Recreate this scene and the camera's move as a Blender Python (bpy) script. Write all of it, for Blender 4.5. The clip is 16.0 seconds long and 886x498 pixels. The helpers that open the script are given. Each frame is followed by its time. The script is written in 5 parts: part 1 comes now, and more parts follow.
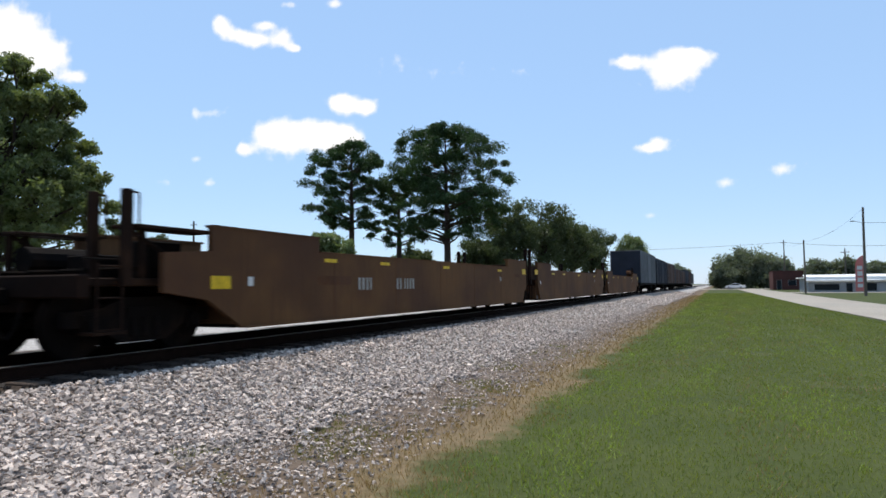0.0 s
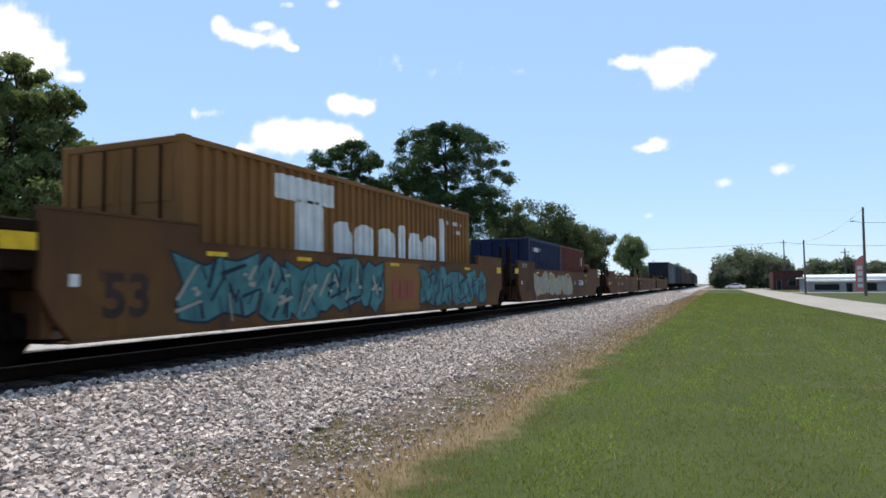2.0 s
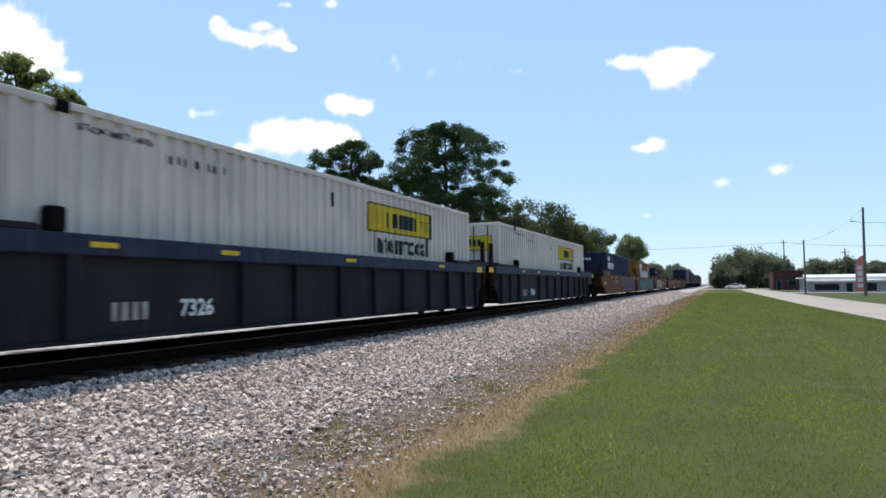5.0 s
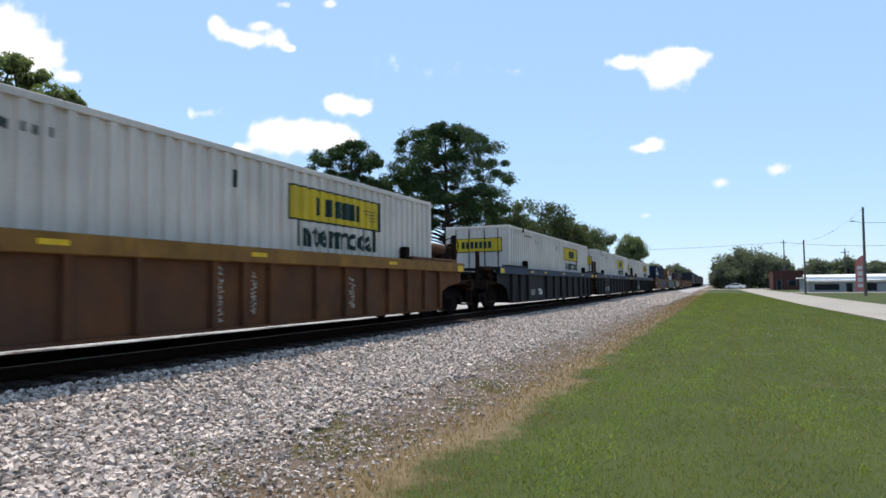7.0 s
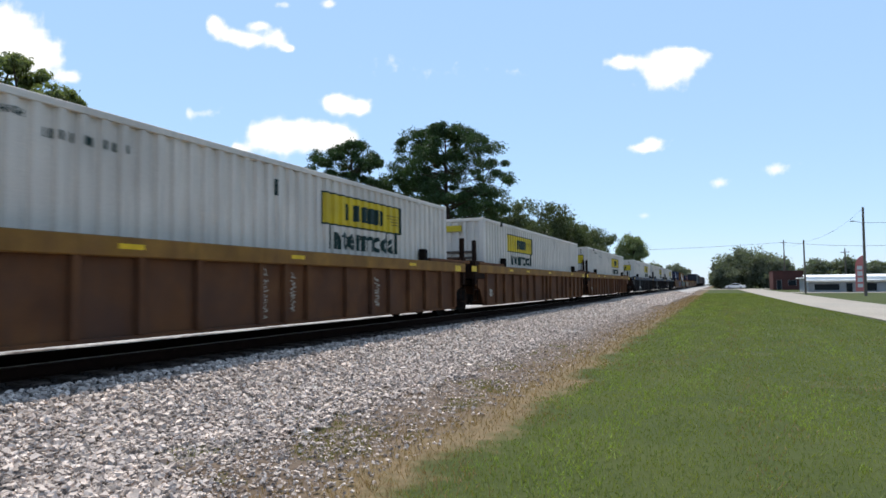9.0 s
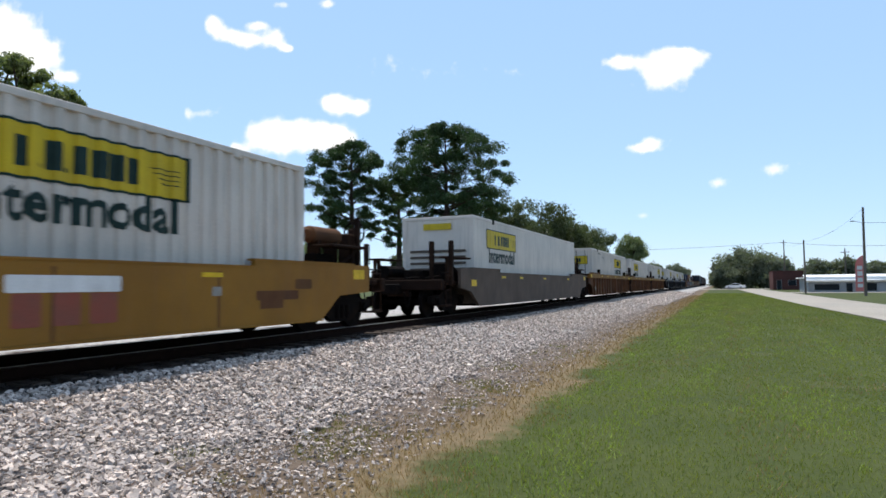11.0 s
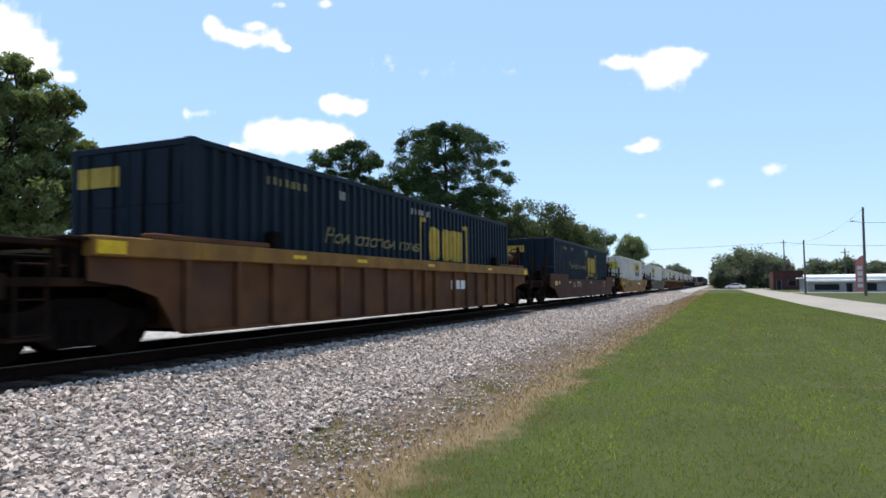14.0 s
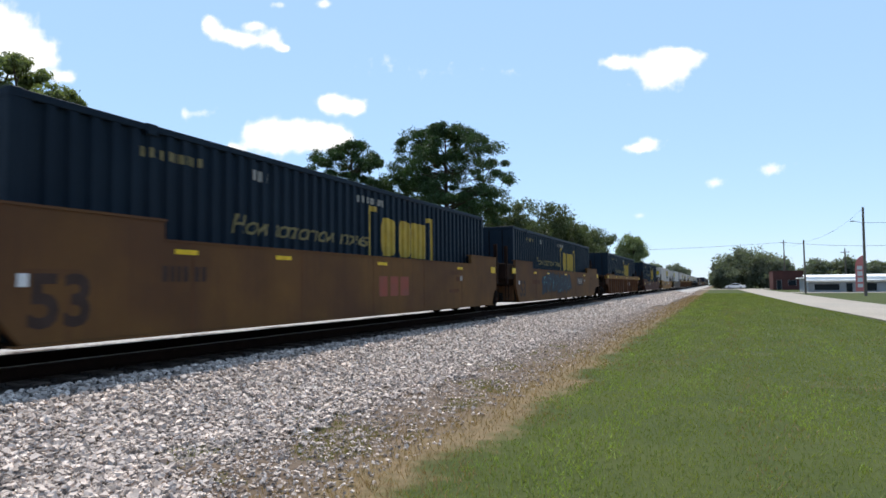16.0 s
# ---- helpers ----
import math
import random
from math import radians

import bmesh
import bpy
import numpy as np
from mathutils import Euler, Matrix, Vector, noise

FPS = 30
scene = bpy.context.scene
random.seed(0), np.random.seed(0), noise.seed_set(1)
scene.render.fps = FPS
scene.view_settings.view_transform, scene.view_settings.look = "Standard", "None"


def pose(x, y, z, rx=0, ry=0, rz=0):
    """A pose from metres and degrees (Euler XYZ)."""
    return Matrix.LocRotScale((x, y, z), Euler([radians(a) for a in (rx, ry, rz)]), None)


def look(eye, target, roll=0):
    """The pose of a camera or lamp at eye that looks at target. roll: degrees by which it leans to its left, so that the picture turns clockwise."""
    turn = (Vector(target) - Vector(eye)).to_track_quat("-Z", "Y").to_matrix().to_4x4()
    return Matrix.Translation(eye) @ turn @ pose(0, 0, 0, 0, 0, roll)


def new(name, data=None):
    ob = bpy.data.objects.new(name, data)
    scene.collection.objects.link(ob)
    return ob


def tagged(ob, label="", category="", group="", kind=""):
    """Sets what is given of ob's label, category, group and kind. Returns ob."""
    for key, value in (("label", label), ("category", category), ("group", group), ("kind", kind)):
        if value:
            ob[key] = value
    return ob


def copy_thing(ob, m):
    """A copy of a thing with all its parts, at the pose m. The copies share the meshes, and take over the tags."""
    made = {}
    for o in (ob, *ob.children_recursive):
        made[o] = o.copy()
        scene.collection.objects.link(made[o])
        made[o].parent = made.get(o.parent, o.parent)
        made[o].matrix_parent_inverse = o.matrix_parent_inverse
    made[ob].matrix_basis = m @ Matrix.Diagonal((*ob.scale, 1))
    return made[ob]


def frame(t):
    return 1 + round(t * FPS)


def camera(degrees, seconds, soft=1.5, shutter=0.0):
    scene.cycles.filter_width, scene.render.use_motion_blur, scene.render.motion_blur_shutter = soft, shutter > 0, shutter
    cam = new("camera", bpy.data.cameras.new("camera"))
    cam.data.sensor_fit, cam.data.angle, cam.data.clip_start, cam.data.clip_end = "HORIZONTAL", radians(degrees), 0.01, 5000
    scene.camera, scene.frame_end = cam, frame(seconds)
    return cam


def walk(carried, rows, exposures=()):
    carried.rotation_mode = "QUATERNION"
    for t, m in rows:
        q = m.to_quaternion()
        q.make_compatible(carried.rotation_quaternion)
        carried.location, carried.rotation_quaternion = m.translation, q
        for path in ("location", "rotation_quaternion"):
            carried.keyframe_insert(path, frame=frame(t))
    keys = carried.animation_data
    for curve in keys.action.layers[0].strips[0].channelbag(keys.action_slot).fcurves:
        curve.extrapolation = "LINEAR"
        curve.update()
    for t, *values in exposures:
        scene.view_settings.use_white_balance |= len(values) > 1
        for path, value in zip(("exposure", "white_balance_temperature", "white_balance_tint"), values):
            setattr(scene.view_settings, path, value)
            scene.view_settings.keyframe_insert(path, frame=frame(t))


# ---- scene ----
EYE = (0.0, 0.0, 1.5)
cam = camera(68.04, 16.0, soft=1.6, shutter=0.12)
CAM_POSE = Matrix.Translation(EYE) @ pose(0, 0, 0, 93.269, 0, 22.725) @ pose(0, 0, 0, 0, 0, -0.62)
walk(cam, [(0.0, CAM_POSE), (16.0, CAM_POSE)], [(0.0, 0.10), (1.0, 0.14), (3.0, 0.22), (9.0, 0.23), (16.0, 0.28)])

# ---- light ----
SUN_TO = Vector((-0.255, 0.30, 0.92)).normalized()
world = bpy.data.worlds.new("world")
scene.world = world
world.use_nodes = True
wn = world.node_tree.nodes
sky = wn.new("ShaderNodeTexSky")
sky.sky_type = "NISHITA"
sky.sun_disc = False
sky.sun_elevation = math.asin(SUN_TO.z)
sky.sun_rotation = math.atan2(SUN_TO.x, SUN_TO.y)
sky.air_density, sky.dust_density, sky.ozone_density = 1.0, 0.1, 1.6
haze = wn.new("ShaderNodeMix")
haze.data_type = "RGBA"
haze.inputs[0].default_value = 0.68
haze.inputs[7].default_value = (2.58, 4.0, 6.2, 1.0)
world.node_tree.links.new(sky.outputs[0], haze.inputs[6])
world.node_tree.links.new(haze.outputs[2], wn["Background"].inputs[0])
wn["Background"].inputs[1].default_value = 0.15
sun_data = bpy.data.lights.new("sun", "SUN")
sun_data.energy, sun_data.angle, sun_data.color = 4.4, radians(0.55), (1.0, 0.96, 0.89)
sun = new("sun", sun_data)
sun.matrix_world = look((0, 0, 60), Vector((0, 0, 60)) - SUN_TO)


# ---- materials ----
def mat(name, a, b=None, rough=0.7, metal=0.0, scale=6.0, fine=60.0, bump=0.0, bump_scale=40.0,
        streak=0.0, stain=None, stain_amount=0.0, island=0.0, rand=0.0, spec=0.10, stretch=(1, 1, 1)):
    """Two colours mixed by broad and fine noise, with optional vertical streaks, stains and relief."""
    m = bpy.data.materials.new(name)
    m.use_nodes = True
    nt = m.node_tree
    n, ln = nt.nodes, nt.links
    bs = n["Principled BSDF"]
    bs.inputs["Roughness"].default_value = rough
    bs.inputs["Metallic"].default_value = metal
    bs.inputs["Specular IOR Level"].default_value = spec
    b = b or tuple(c * 0.72 for c in a)
    co = n.new("ShaderNodeTexCoord")
    mp = n.new("ShaderNodeMapping")
    mp.inputs["Scale"].default_value = stretch
    ln.new(co.outputs["Object"], mp.inputs[0])

    def noise_node(sc, detail=4.0, vec=None):
        t = n.new("ShaderNodeTexNoise")
        t.inputs["Scale"].default_value = sc
        t.inputs["Detail"].default_value = detail
        ln.new(vec or mp.outputs[0], t.inputs["Vector"])
        return t.outputs["Fac"]

    def ramp(src, lo, hi):
        r = n.new("ShaderNodeMapRange")
        r.inputs[1].default_value, r.inputs[2].default_value = lo, hi
        ln.new(src, r.inputs[0])
        return r.outputs[0]

    def mix(fac, c1, c2, mode="MIX"):
        x = n.new("ShaderNodeMix")
        x.data_type, x.blend_type = "RGBA", mode
        for sock, val in ((x.inputs[0], fac), (x.inputs[6], c1), (x.inputs[7], c2)):
            if isinstance(val, (tuple, list)):
                sock.default_value = (*val, 1.0)
            elif isinstance(val, (int, float)):
                sock.default_value = val
            else:
                ln.new(val, sock)
        return x.outputs[2]

    big = ramp(noise_node(scale), 0.3, 0.7)
    col = mix(big, a, b)
    small = ramp(noise_node(fine, 2.0), 0.25, 0.75)
    grey = mix(small, (0.86, 0.86, 0.86), (1.1, 1.1, 1.1))
    col = mix(1.0, col, grey, "MULTIPLY")
    if streak:
        mp2 = n.new("ShaderNodeMapping")
        mp2.inputs["Scale"].default_value = (9, 9, 0.7)
        ln.new(co.outputs["Object"], mp2.inputs[0])
        s = ramp(noise_node(1.0, 3.0, mp2.outputs[0]), 0.52, 0.75)
        sm = n.new("ShaderNodeMath")
        sm.operation = "MULTIPLY"
        sm.inputs[1].default_value = streak
        ln.new(s, sm.inputs[0])
        col = mix(sm.outputs[0], col, stain or tuple(c * 0.45 for c in a))
    if stain_amount:
        s = ramp(noise_node(scale * 0.45, 6.0), 0.5, 0.68)
        sm = n.new("ShaderNodeMath")
        sm.operation = "MULTIPLY"
        sm.inputs[1].default_value = stain_amount
        ln.new(s, sm.inputs[0])
        col = mix(sm.outputs[0], col, stain or tuple(c * 0.5 for c in a))
    if island or rand:
        if island:
            g = n.new("ShaderNodeNewGeometry").outputs["Random Per Island"]
        else:
            g = n.new("ShaderNodeObjectInfo").outputs["Random"]
        v = island or rand
        k = mix(g, (1 - v,) * 3, (1 + v,) * 3)
        col = mix(1.0, col, k, "MULTIPLY")
    ln.new(col, bs.inputs["Base Color"])
    if bump:
        bp = n.new("ShaderNodeBump")
        bp.inputs["Strength"].default_value = bump
        bp.inputs["Distance"].default_value = 0.02
        ln.new(noise_node(bump_scale, 5.0), bp.inputs["Height"])
        ln.new(bp.outputs[0], bs.inputs["Normal"])
    return m


def leafy(name, a, b, translucency=0.25, scale=0.35, stretch=(1, 1, 1), vary=0.42):
    """Leaf surface: colour varies from leaf to leaf, some light passes through."""
    m = mat(name, a, b, rough=0.6, scale=scale, fine=3.0, island=vary, spec=0.2, stretch=stretch)
    nt = m.node_tree
    bs = nt.nodes["Principled BSDF"]
    tr = nt.nodes.new("ShaderNodeBsdfTranslucent")
    tr.inputs[0].default_value = (a[0] * 1.4, a[1] * 1.6, a[2] * 0.8, 1)
    mx = nt.nodes.new("ShaderNodeMixShader")
    mx.inputs[0].default_value = translucency
    nt.links.new(bs.outputs[0], mx.inputs[1])
    nt.links.new(tr.outputs[0], mx.inputs[2])
    nt.links.new(mx.outputs[0], nt.nodes["Material Output"].inputs[0])
    return m


M = {
    "tan": mat("faded_tan_paint", (0.140, 0.067, 0.026), (0.092, 0.044, 0.020), 0.75, scale=0.9, streak=0.45, stain=(0.070, 0.033, 0.020), stain_amount=0.75, bump=0.08),
    "tan2": mat("faded_ochre_paint", (0.150, 0.073, 0.024), (0.098, 0.048, 0.020), 0.75, scale=1.0, streak=0.4, stain=(0.080, 0.038, 0.022), stain_amount=0.72, bump=0.08),
    "yellow_car": mat("yellow_car_paint", (0.275, 0.132, 0.022), (0.210, 0.098, 0.020), 0.6, scale=1.0, streak=0.3, stain=(0.22, 0.11, 0.04), stain_amount=0.2, bump=0.05),
    "brown": mat("brown_car_paint", (0.082, 0.031, 0.020), (0.056, 0.023, 0.016), 0.75, scale=1.2, streak=0.3, stain_amount=0.3, bump=0.08),
    "rust": mat("rusty_brown_panel", (0.135, 0.060, 0.026), (0.080, 0.036, 0.019), 0.85, scale=1.6, streak=0.45, stain=(0.07, 0.04, 0.03), stain_amount=0.62, bump=0.12),
    "chord": mat("worn_yellow_chord", (0.270, 0.140, 0.034), (0.170, 0.085, 0.030), 0.7, scale=2.5, streak=0.4, stain_amount=0.4, bump=0.06),
    "slate": mat("dark_grey_panel", (0.021, 0.019, 0.019), (0.013, 0.012, 0.012), 0.7, scale=1.2, streak=0.2, stain=(0.055, 0.048, 0.042), stain_amount=0.2, bump=0.06),
    "navy": mat("navy_chord", (0.024, 0.032, 0.060), (0.017, 0.023, 0.043), 0.55, scale=1.6, streak=0.2, stain=(0.12, 0.12, 0.12), stain_amount=0.15, bump=0.04),
    "taupe": mat("taupe_panel", (0.130, 0.095, 0.072), (0.090, 0.068, 0.053), 0.8, scale=1.4, streak=0.3, stain_amount=0.3, bump=0.08),
    "white_box": mat("white_container_paint", (0.640, 0.565, 0.485), (0.540, 0.475, 0.410), 0.5, scale=0.8, streak=0.42, stain=(0.30, 0.275, 0.24), stain_amount=0.2, bump=0.03),
    "red_box": mat("oxide_red_container_paint", (0.130, 0.032, 0.020), (0.100, 0.027, 0.018), 0.6, scale=1.0, streak=0.3, stain=(0.13, 0.05, 0.04), stain_amount=0.2, bump=0.04),
    "blue_box": mat("blue_container_paint", (0.012, 0.019, 0.055), (0.009, 0.015, 0.043), 0.55, scale=1.0, streak=0.2, stain=(0.06, 0.055, 0.06), stain_amount=0.15, bump=0.04),
    "orange_box": mat("ochre_container_paint", (0.235, 0.104, 0.028), (0.180, 0.080, 0.024), 0.6, scale=1.0, streak=0.25, stain=(0.2, 0.1, 0.05), stain_amount=0.15, bump=0.04),
    "teal_box": mat("dark_blue_container_paint", (0.0060, 0.0140, 0.0235), (0.0045, 0.0100, 0.0175), 0.55, scale=1.0, streak=0.15, stain=(0.025, 0.03, 0.035), stain_amount=0.10, bump=0.04),
    "dark_box": mat("dark_boxcar_paint", (0.027, 0.030, 0.042), (0.021, 0.023, 0.030), 0.7, scale=1.0, streak=0.3, stain_amount=0.2),
    "grey_box": mat("grey_boxcar_paint", (0.130, 0.135, 0.140), (0.100, 0.103, 0.107), 0.7, scale=1.0, streak=0.3, stain_amount=0.2),
    "brown_box": mat("brown_boxcar_paint", (0.091, 0.056, 0.042), (0.070, 0.042, 0.035), 0.75, scale=1.0, streak=0.3, stain_amount=0.2),
    "decal_yellow": mat("yellow_panel_paint", (0.600, 0.430, 0.025), (0.470, 0.335, 0.035), 0.5, scale=1.5, streak=0.35),
    "decal_dark": mat("dark_green_lettering", (0.02, 0.04, 0.035), None, 0.5),
    "decal_white": mat("white_lettering", (0.72, 0.71, 0.68), (0.58, 0.57, 0.54), 0.6, scale=3, streak=0.2),
    "decal_grey": mat("faded_grey_lettering", (0.36, 0.34, 0.30), (0.24, 0.22, 0.19), 0.7, scale=5),
    "decal_gold": mat("gold_lettering", (0.470, 0.315, 0.050), (0.340, 0.225, 0.045), 0.55, scale=3, streak=0.2),
    "dim_gold": mat("dulled_gold_lettering", (0.24, 0.19, 0.085), (0.15, 0.12, 0.055), 0.6, scale=3),
    "decal_brown": mat("dark_brown_lettering", (0.055, 0.035, 0.028), None, 0.7, scale=5),
    "decal_red": mat("faded_red_paint", (0.264, 0.072, 0.048), (0.208, 0.080, 0.056), 0.7, scale=3),
    "reflector": mat("yellow_reflective_strip", (0.75, 0.48, 0.03), None, 0.4),
    "spray_teal": mat("teal_spray_paint", (0.080, 0.216, 0.208), (0.040, 0.112, 0.120), 0.6, scale=2.2),
    "spray_dark": mat("dark_spray_paint", (0.025, 0.035, 0.05), None, 0.6, scale=2),
    "spray_purple": mat("purple_spray_paint", (0.068, 0.048, 0.104), (0.048, 0.036, 0.072), 0.65, scale=2),
    "spray_cream": mat("cream_spray_paint", (0.336, 0.308, 0.252), (0.266, 0.238, 0.189), 0.7, scale=3),
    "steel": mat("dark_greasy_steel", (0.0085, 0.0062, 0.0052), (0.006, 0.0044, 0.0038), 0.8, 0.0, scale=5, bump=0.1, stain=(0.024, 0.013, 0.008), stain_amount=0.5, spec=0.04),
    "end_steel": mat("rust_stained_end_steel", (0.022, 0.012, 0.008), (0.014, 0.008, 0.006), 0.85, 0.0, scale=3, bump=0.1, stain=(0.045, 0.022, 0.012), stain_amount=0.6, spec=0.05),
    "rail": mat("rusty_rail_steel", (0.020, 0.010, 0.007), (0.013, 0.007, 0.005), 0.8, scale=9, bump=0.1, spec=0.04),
    "rail_head": mat("polished_rail_head", (0.30, 0.28, 0.26), (0.22, 0.21, 0.20), 0.38, 0.9, scale=5),
    "wood": mat("weathered_sleeper_wood", (0.10, 0.075, 0.058), (0.062, 0.047, 0.038), 0.9, scale=4, fine=30, bump=0.3, rand=0.3, stretch=(0.5, 6, 6)),
    "pole": mat("weathered_pole_wood", (0.17, 0.135, 0.11), (0.11, 0.09, 0.075), 0.9, scale=3, bump=0.2, stretch=(6, 6, 0.4)),
    "bark": mat("pine_bark", (0.075, 0.052, 0.04), (0.045, 0.033, 0.027), 0.95, scale=3, bump=0.5, bump_scale=12),
    # oil stain, with the train's shadow on the ballast deepened in the colour
    "oily_stone": mat("shadow_darkened_oily_stone", (0.045, 0.037, 0.032), (0.030, 0.025, 0.022), 0.9, scale=5, fine=90, island=0.5),
    "stone": mat("grey_crushed_stone", (0.610, 0.505, 0.430), (0.335, 0.275, 0.235), 0.9, scale=9, fine=90, island=0.55, bump=0.2, bump_scale=90),
    "grass": leafy("mown_grass_blades", (0.215, 0.222, 0.056), (0.080, 0.112, 0.028), 0.3, 0.8, (1.3, 0.2, 1), 0.25),
    "fresh_grass": leafy("fresh_grass_blades", (0.285, 0.330, 0.070), (0.190, 0.240, 0.050), 0.3, 1.0, (1.2, 0.25, 1), 0.35),
    "dry_grass": leafy("dry_grass_blades", (0.340, 0.215, 0.110), (0.200, 0.125, 0.066), 0.2),
    # distance haze is painted into this paler, greyer green
    "leaf_far": leafy("haze_tinted_far_leaves", (0.155, 0.165, 0.120), (0.115, 0.124, 0.092), 0.3),
    "weed": leafy("olive_weed_leaves", (0.22, 0.19, 0.075), (0.14, 0.13, 0.05), 0.3),
    "pine": leafy("pine_needles", (0.042, 0.072, 0.026), (0.030, 0.054, 0.020), 0.2),
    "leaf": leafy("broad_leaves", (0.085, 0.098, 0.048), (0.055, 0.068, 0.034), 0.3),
    # lighter copy of the broad leaves, sunlight on the crown put into the colour
    "leaf_near": leafy("sun_tinted_broad_leaves", (0.170, 0.185, 0.080), (0.085, 0.105, 0.048), 0.35),
    "leaf_light": leafy("light_broad_leaves", (0.170, 0.195, 0.100), (0.120, 0.145, 0.075), 0.3),
    "brick": mat("dark_red_brick", (0.100, 0.042, 0.036), (0.075, 0.034, 0.030), 0.9, scale=0.8, fine=12, bump=0.2, bump_scale=8),
    "grey_wall": mat("grey_metal_wall", (0.34, 0.35, 0.36), (0.28, 0.29, 0.30), 0.7, scale=0.6, fine=8),
    "roof_white": mat("white_metal_roof", (0.82, 0.82, 0.80), (0.74, 0.74, 0.72), 0.5, scale=0.8),
    "dark_in": mat("shaded_interior", (0.035, 0.035, 0.037), None, 0.8),
    "car_paint": mat("white_car_paint", (0.78, 0.78, 0.77), (0.74, 0.74, 0.73), 0.25, scale=1),
    "car_glass": mat("dark_car_glass", (0.02, 0.025, 0.03), None, 0.08),
    "tyre": mat("black_tyre_rubber", (0.025, 0.025, 0.026), None, 0.85),
    "banner": mat("faded_red_banner_cloth", (0.62, 0.16, 0.14), (0.55, 0.22, 0.20), 0.8, scale=0.8),
    "wire": mat("black_cable", (0.03, 0.03, 0.03), None, 0.6),
    "road": mat("pale_concrete_road", (0.340, 0.300, 0.250), (0.280, 0.250, 0.210), 0.9, scale=0.25, fine=8, bump=0.1, stain_amount=0.25, stain=(0.27, 0.26, 0.24)),
}


# ---- mesh helpers ----
def islands(bm):
    """Each connected piece of a bmesh, as a bmesh of its own."""
    seen = set()
    for start in bm.faces:
        if start in seen:
            continue
        seen.add(start)
        stack, one, verts = [start], bmesh.new(), {}
        while stack:
            f = stack.pop()
            for v in f.verts:
                if v not in verts:
                    verts[v] = one.verts.new(v.co)
            one.faces.new([verts[v] for v in f.verts])
            for o in (o for e in f.edges for o in e.link_faces):
                if o not in seen:
                    seen.add(o)
                    stack.append(o)
        yield one


def part(name, bm, material, parent=None, label=""):
    if name == "number_mark" and len(bm.faces) > 1:
        obs = [part_mesh(name, one, material, parent, label) for one in list(islands(bm))]
        bm.free()
        return obs[0]
    return part_mesh(name, bm, material, parent, label)


def part_mesh(name, bm, material, parent, label):
    me = bpy.data.meshes.new(name)
    bm.to_mesh(me)
    bm.free()
    me.materials.append(M[material] if isinstance(material, str) else material)
    ob = new(name, me)
    ob.parent = parent
    return tagged(ob, label)


def thing(name, label, category, group="", m=None):
    ob = new(name)
    ob.empty_display_size = 0.3
    if m is not None:
        ob.matrix_basis = m
    return tagged(ob, label, category, group)


def box(bm, x0, x1, y0, y1, z0, z1, bevel=0.0):
    v = [bm.verts.new((x, y, z)) for x in (x0, x1) for y in (y0, y1) for z in (z0, z1)]
    fs = [bm.faces.new([v[i] for i in q]) for q in ((0, 1, 3, 2), (4, 6, 7, 5), (0, 4, 5, 1), (2, 3, 7, 6), (0, 2, 6, 4), (1, 5, 7, 3))]
    if bevel:
        bmesh.ops.bevel(bm, geom=list({e for f in fs for e in f.edges}), offset=bevel, segments=1, affect="EDGES")
    return bm


def boxes(*rows, bevel=0.0):
    bm = bmesh.new()
    for r in rows:
        box(bm, *r, bevel=bevel)
    return bm


def rod(bm, p0, p1, r0, r1=None, seg=10):
    p0, p1 = Vector(p0), Vector(p1)
    q = (p1 - p0).to_track_quat("Z", "Y")
    rings = []
    for p, r in ((p0, r0), (p1, r1 or r0)):
        rings.append([bm.verts.new(p + q @ Vector((r * math.cos(2 * math.pi * i / seg), r * math.sin(2 * math.pi * i / seg), 0))) for i in range(seg)])
    for i in range(seg):
        bm.faces.new((rings[0][i], rings[0][(i + 1) % seg], rings[1][(i + 1) % seg], rings[1][i]))
    bm.faces.new(rings[0][::-1])
    bm.faces.new(rings[1])
    return bm


def plate(bm, outline, x0, x1):
    """A plate from an outline of (y, z) points, between x0 and x1."""
    a = [bm.verts.new((x0, y, z)) for y, z in outline]
    b = [bm.verts.new((x1, y, z)) for y, z in outline]
    n = len(outline)
    bm.faces.new(a)
    bm.faces.new(b[::-1])
    for i in range(n):
        bm.faces.new((a[i], b[i], b[(i + 1) % n], a[(i + 1) % n]))
    bmesh.ops.recalc_face_normals(bm, faces=bm.faces[:])
    return bm


def soup(name, verts, faces, material, smooth=False):
    me = bpy.data.meshes.new(name)
    me.from_pydata(verts.tolist() if hasattr(verts, "tolist") else verts, [], faces.tolist() if hasattr(faces, "tolist") else faces)
    me.materials.append(M[material])
    if smooth:
        me.polygons.foreach_set("use_smooth", [True] * len(me.polygons))
    return new(name, me)


def text_bm(words, size, spacing=1.0, slant=0.0, weight=0.028):
    """Flat lettering in the plane of y (to +y) and z, centred on the origin."""
    cu = bpy.data.curves.new("lettering", "FONT")
    cu.body, cu.size, cu.align_x, cu.align_y, cu.space_character = words, size, "CENTER", "CENTER", spacing
    cu.resolution_u, cu.offset, cu.shear = 3, size * weight, slant
    ob = new("lettering", cu)
    bpy.context.view_layer.update()
    me = bpy.data.meshes.new_from_object(ob.evaluated_get(bpy.context.evaluated_depsgraph_get()))
    bpy.data.objects.remove(ob)
    bm = bmesh.new()
    bm.from_mesh(me)
    bpy.data.meshes.remove(me)
    for v in bm.verts:
        v.co = Vector((0, v.co.x, v.co.y))
    return bm


# ---- train ----
TRACK_X, RAIL_Z = -8.605, 0.60
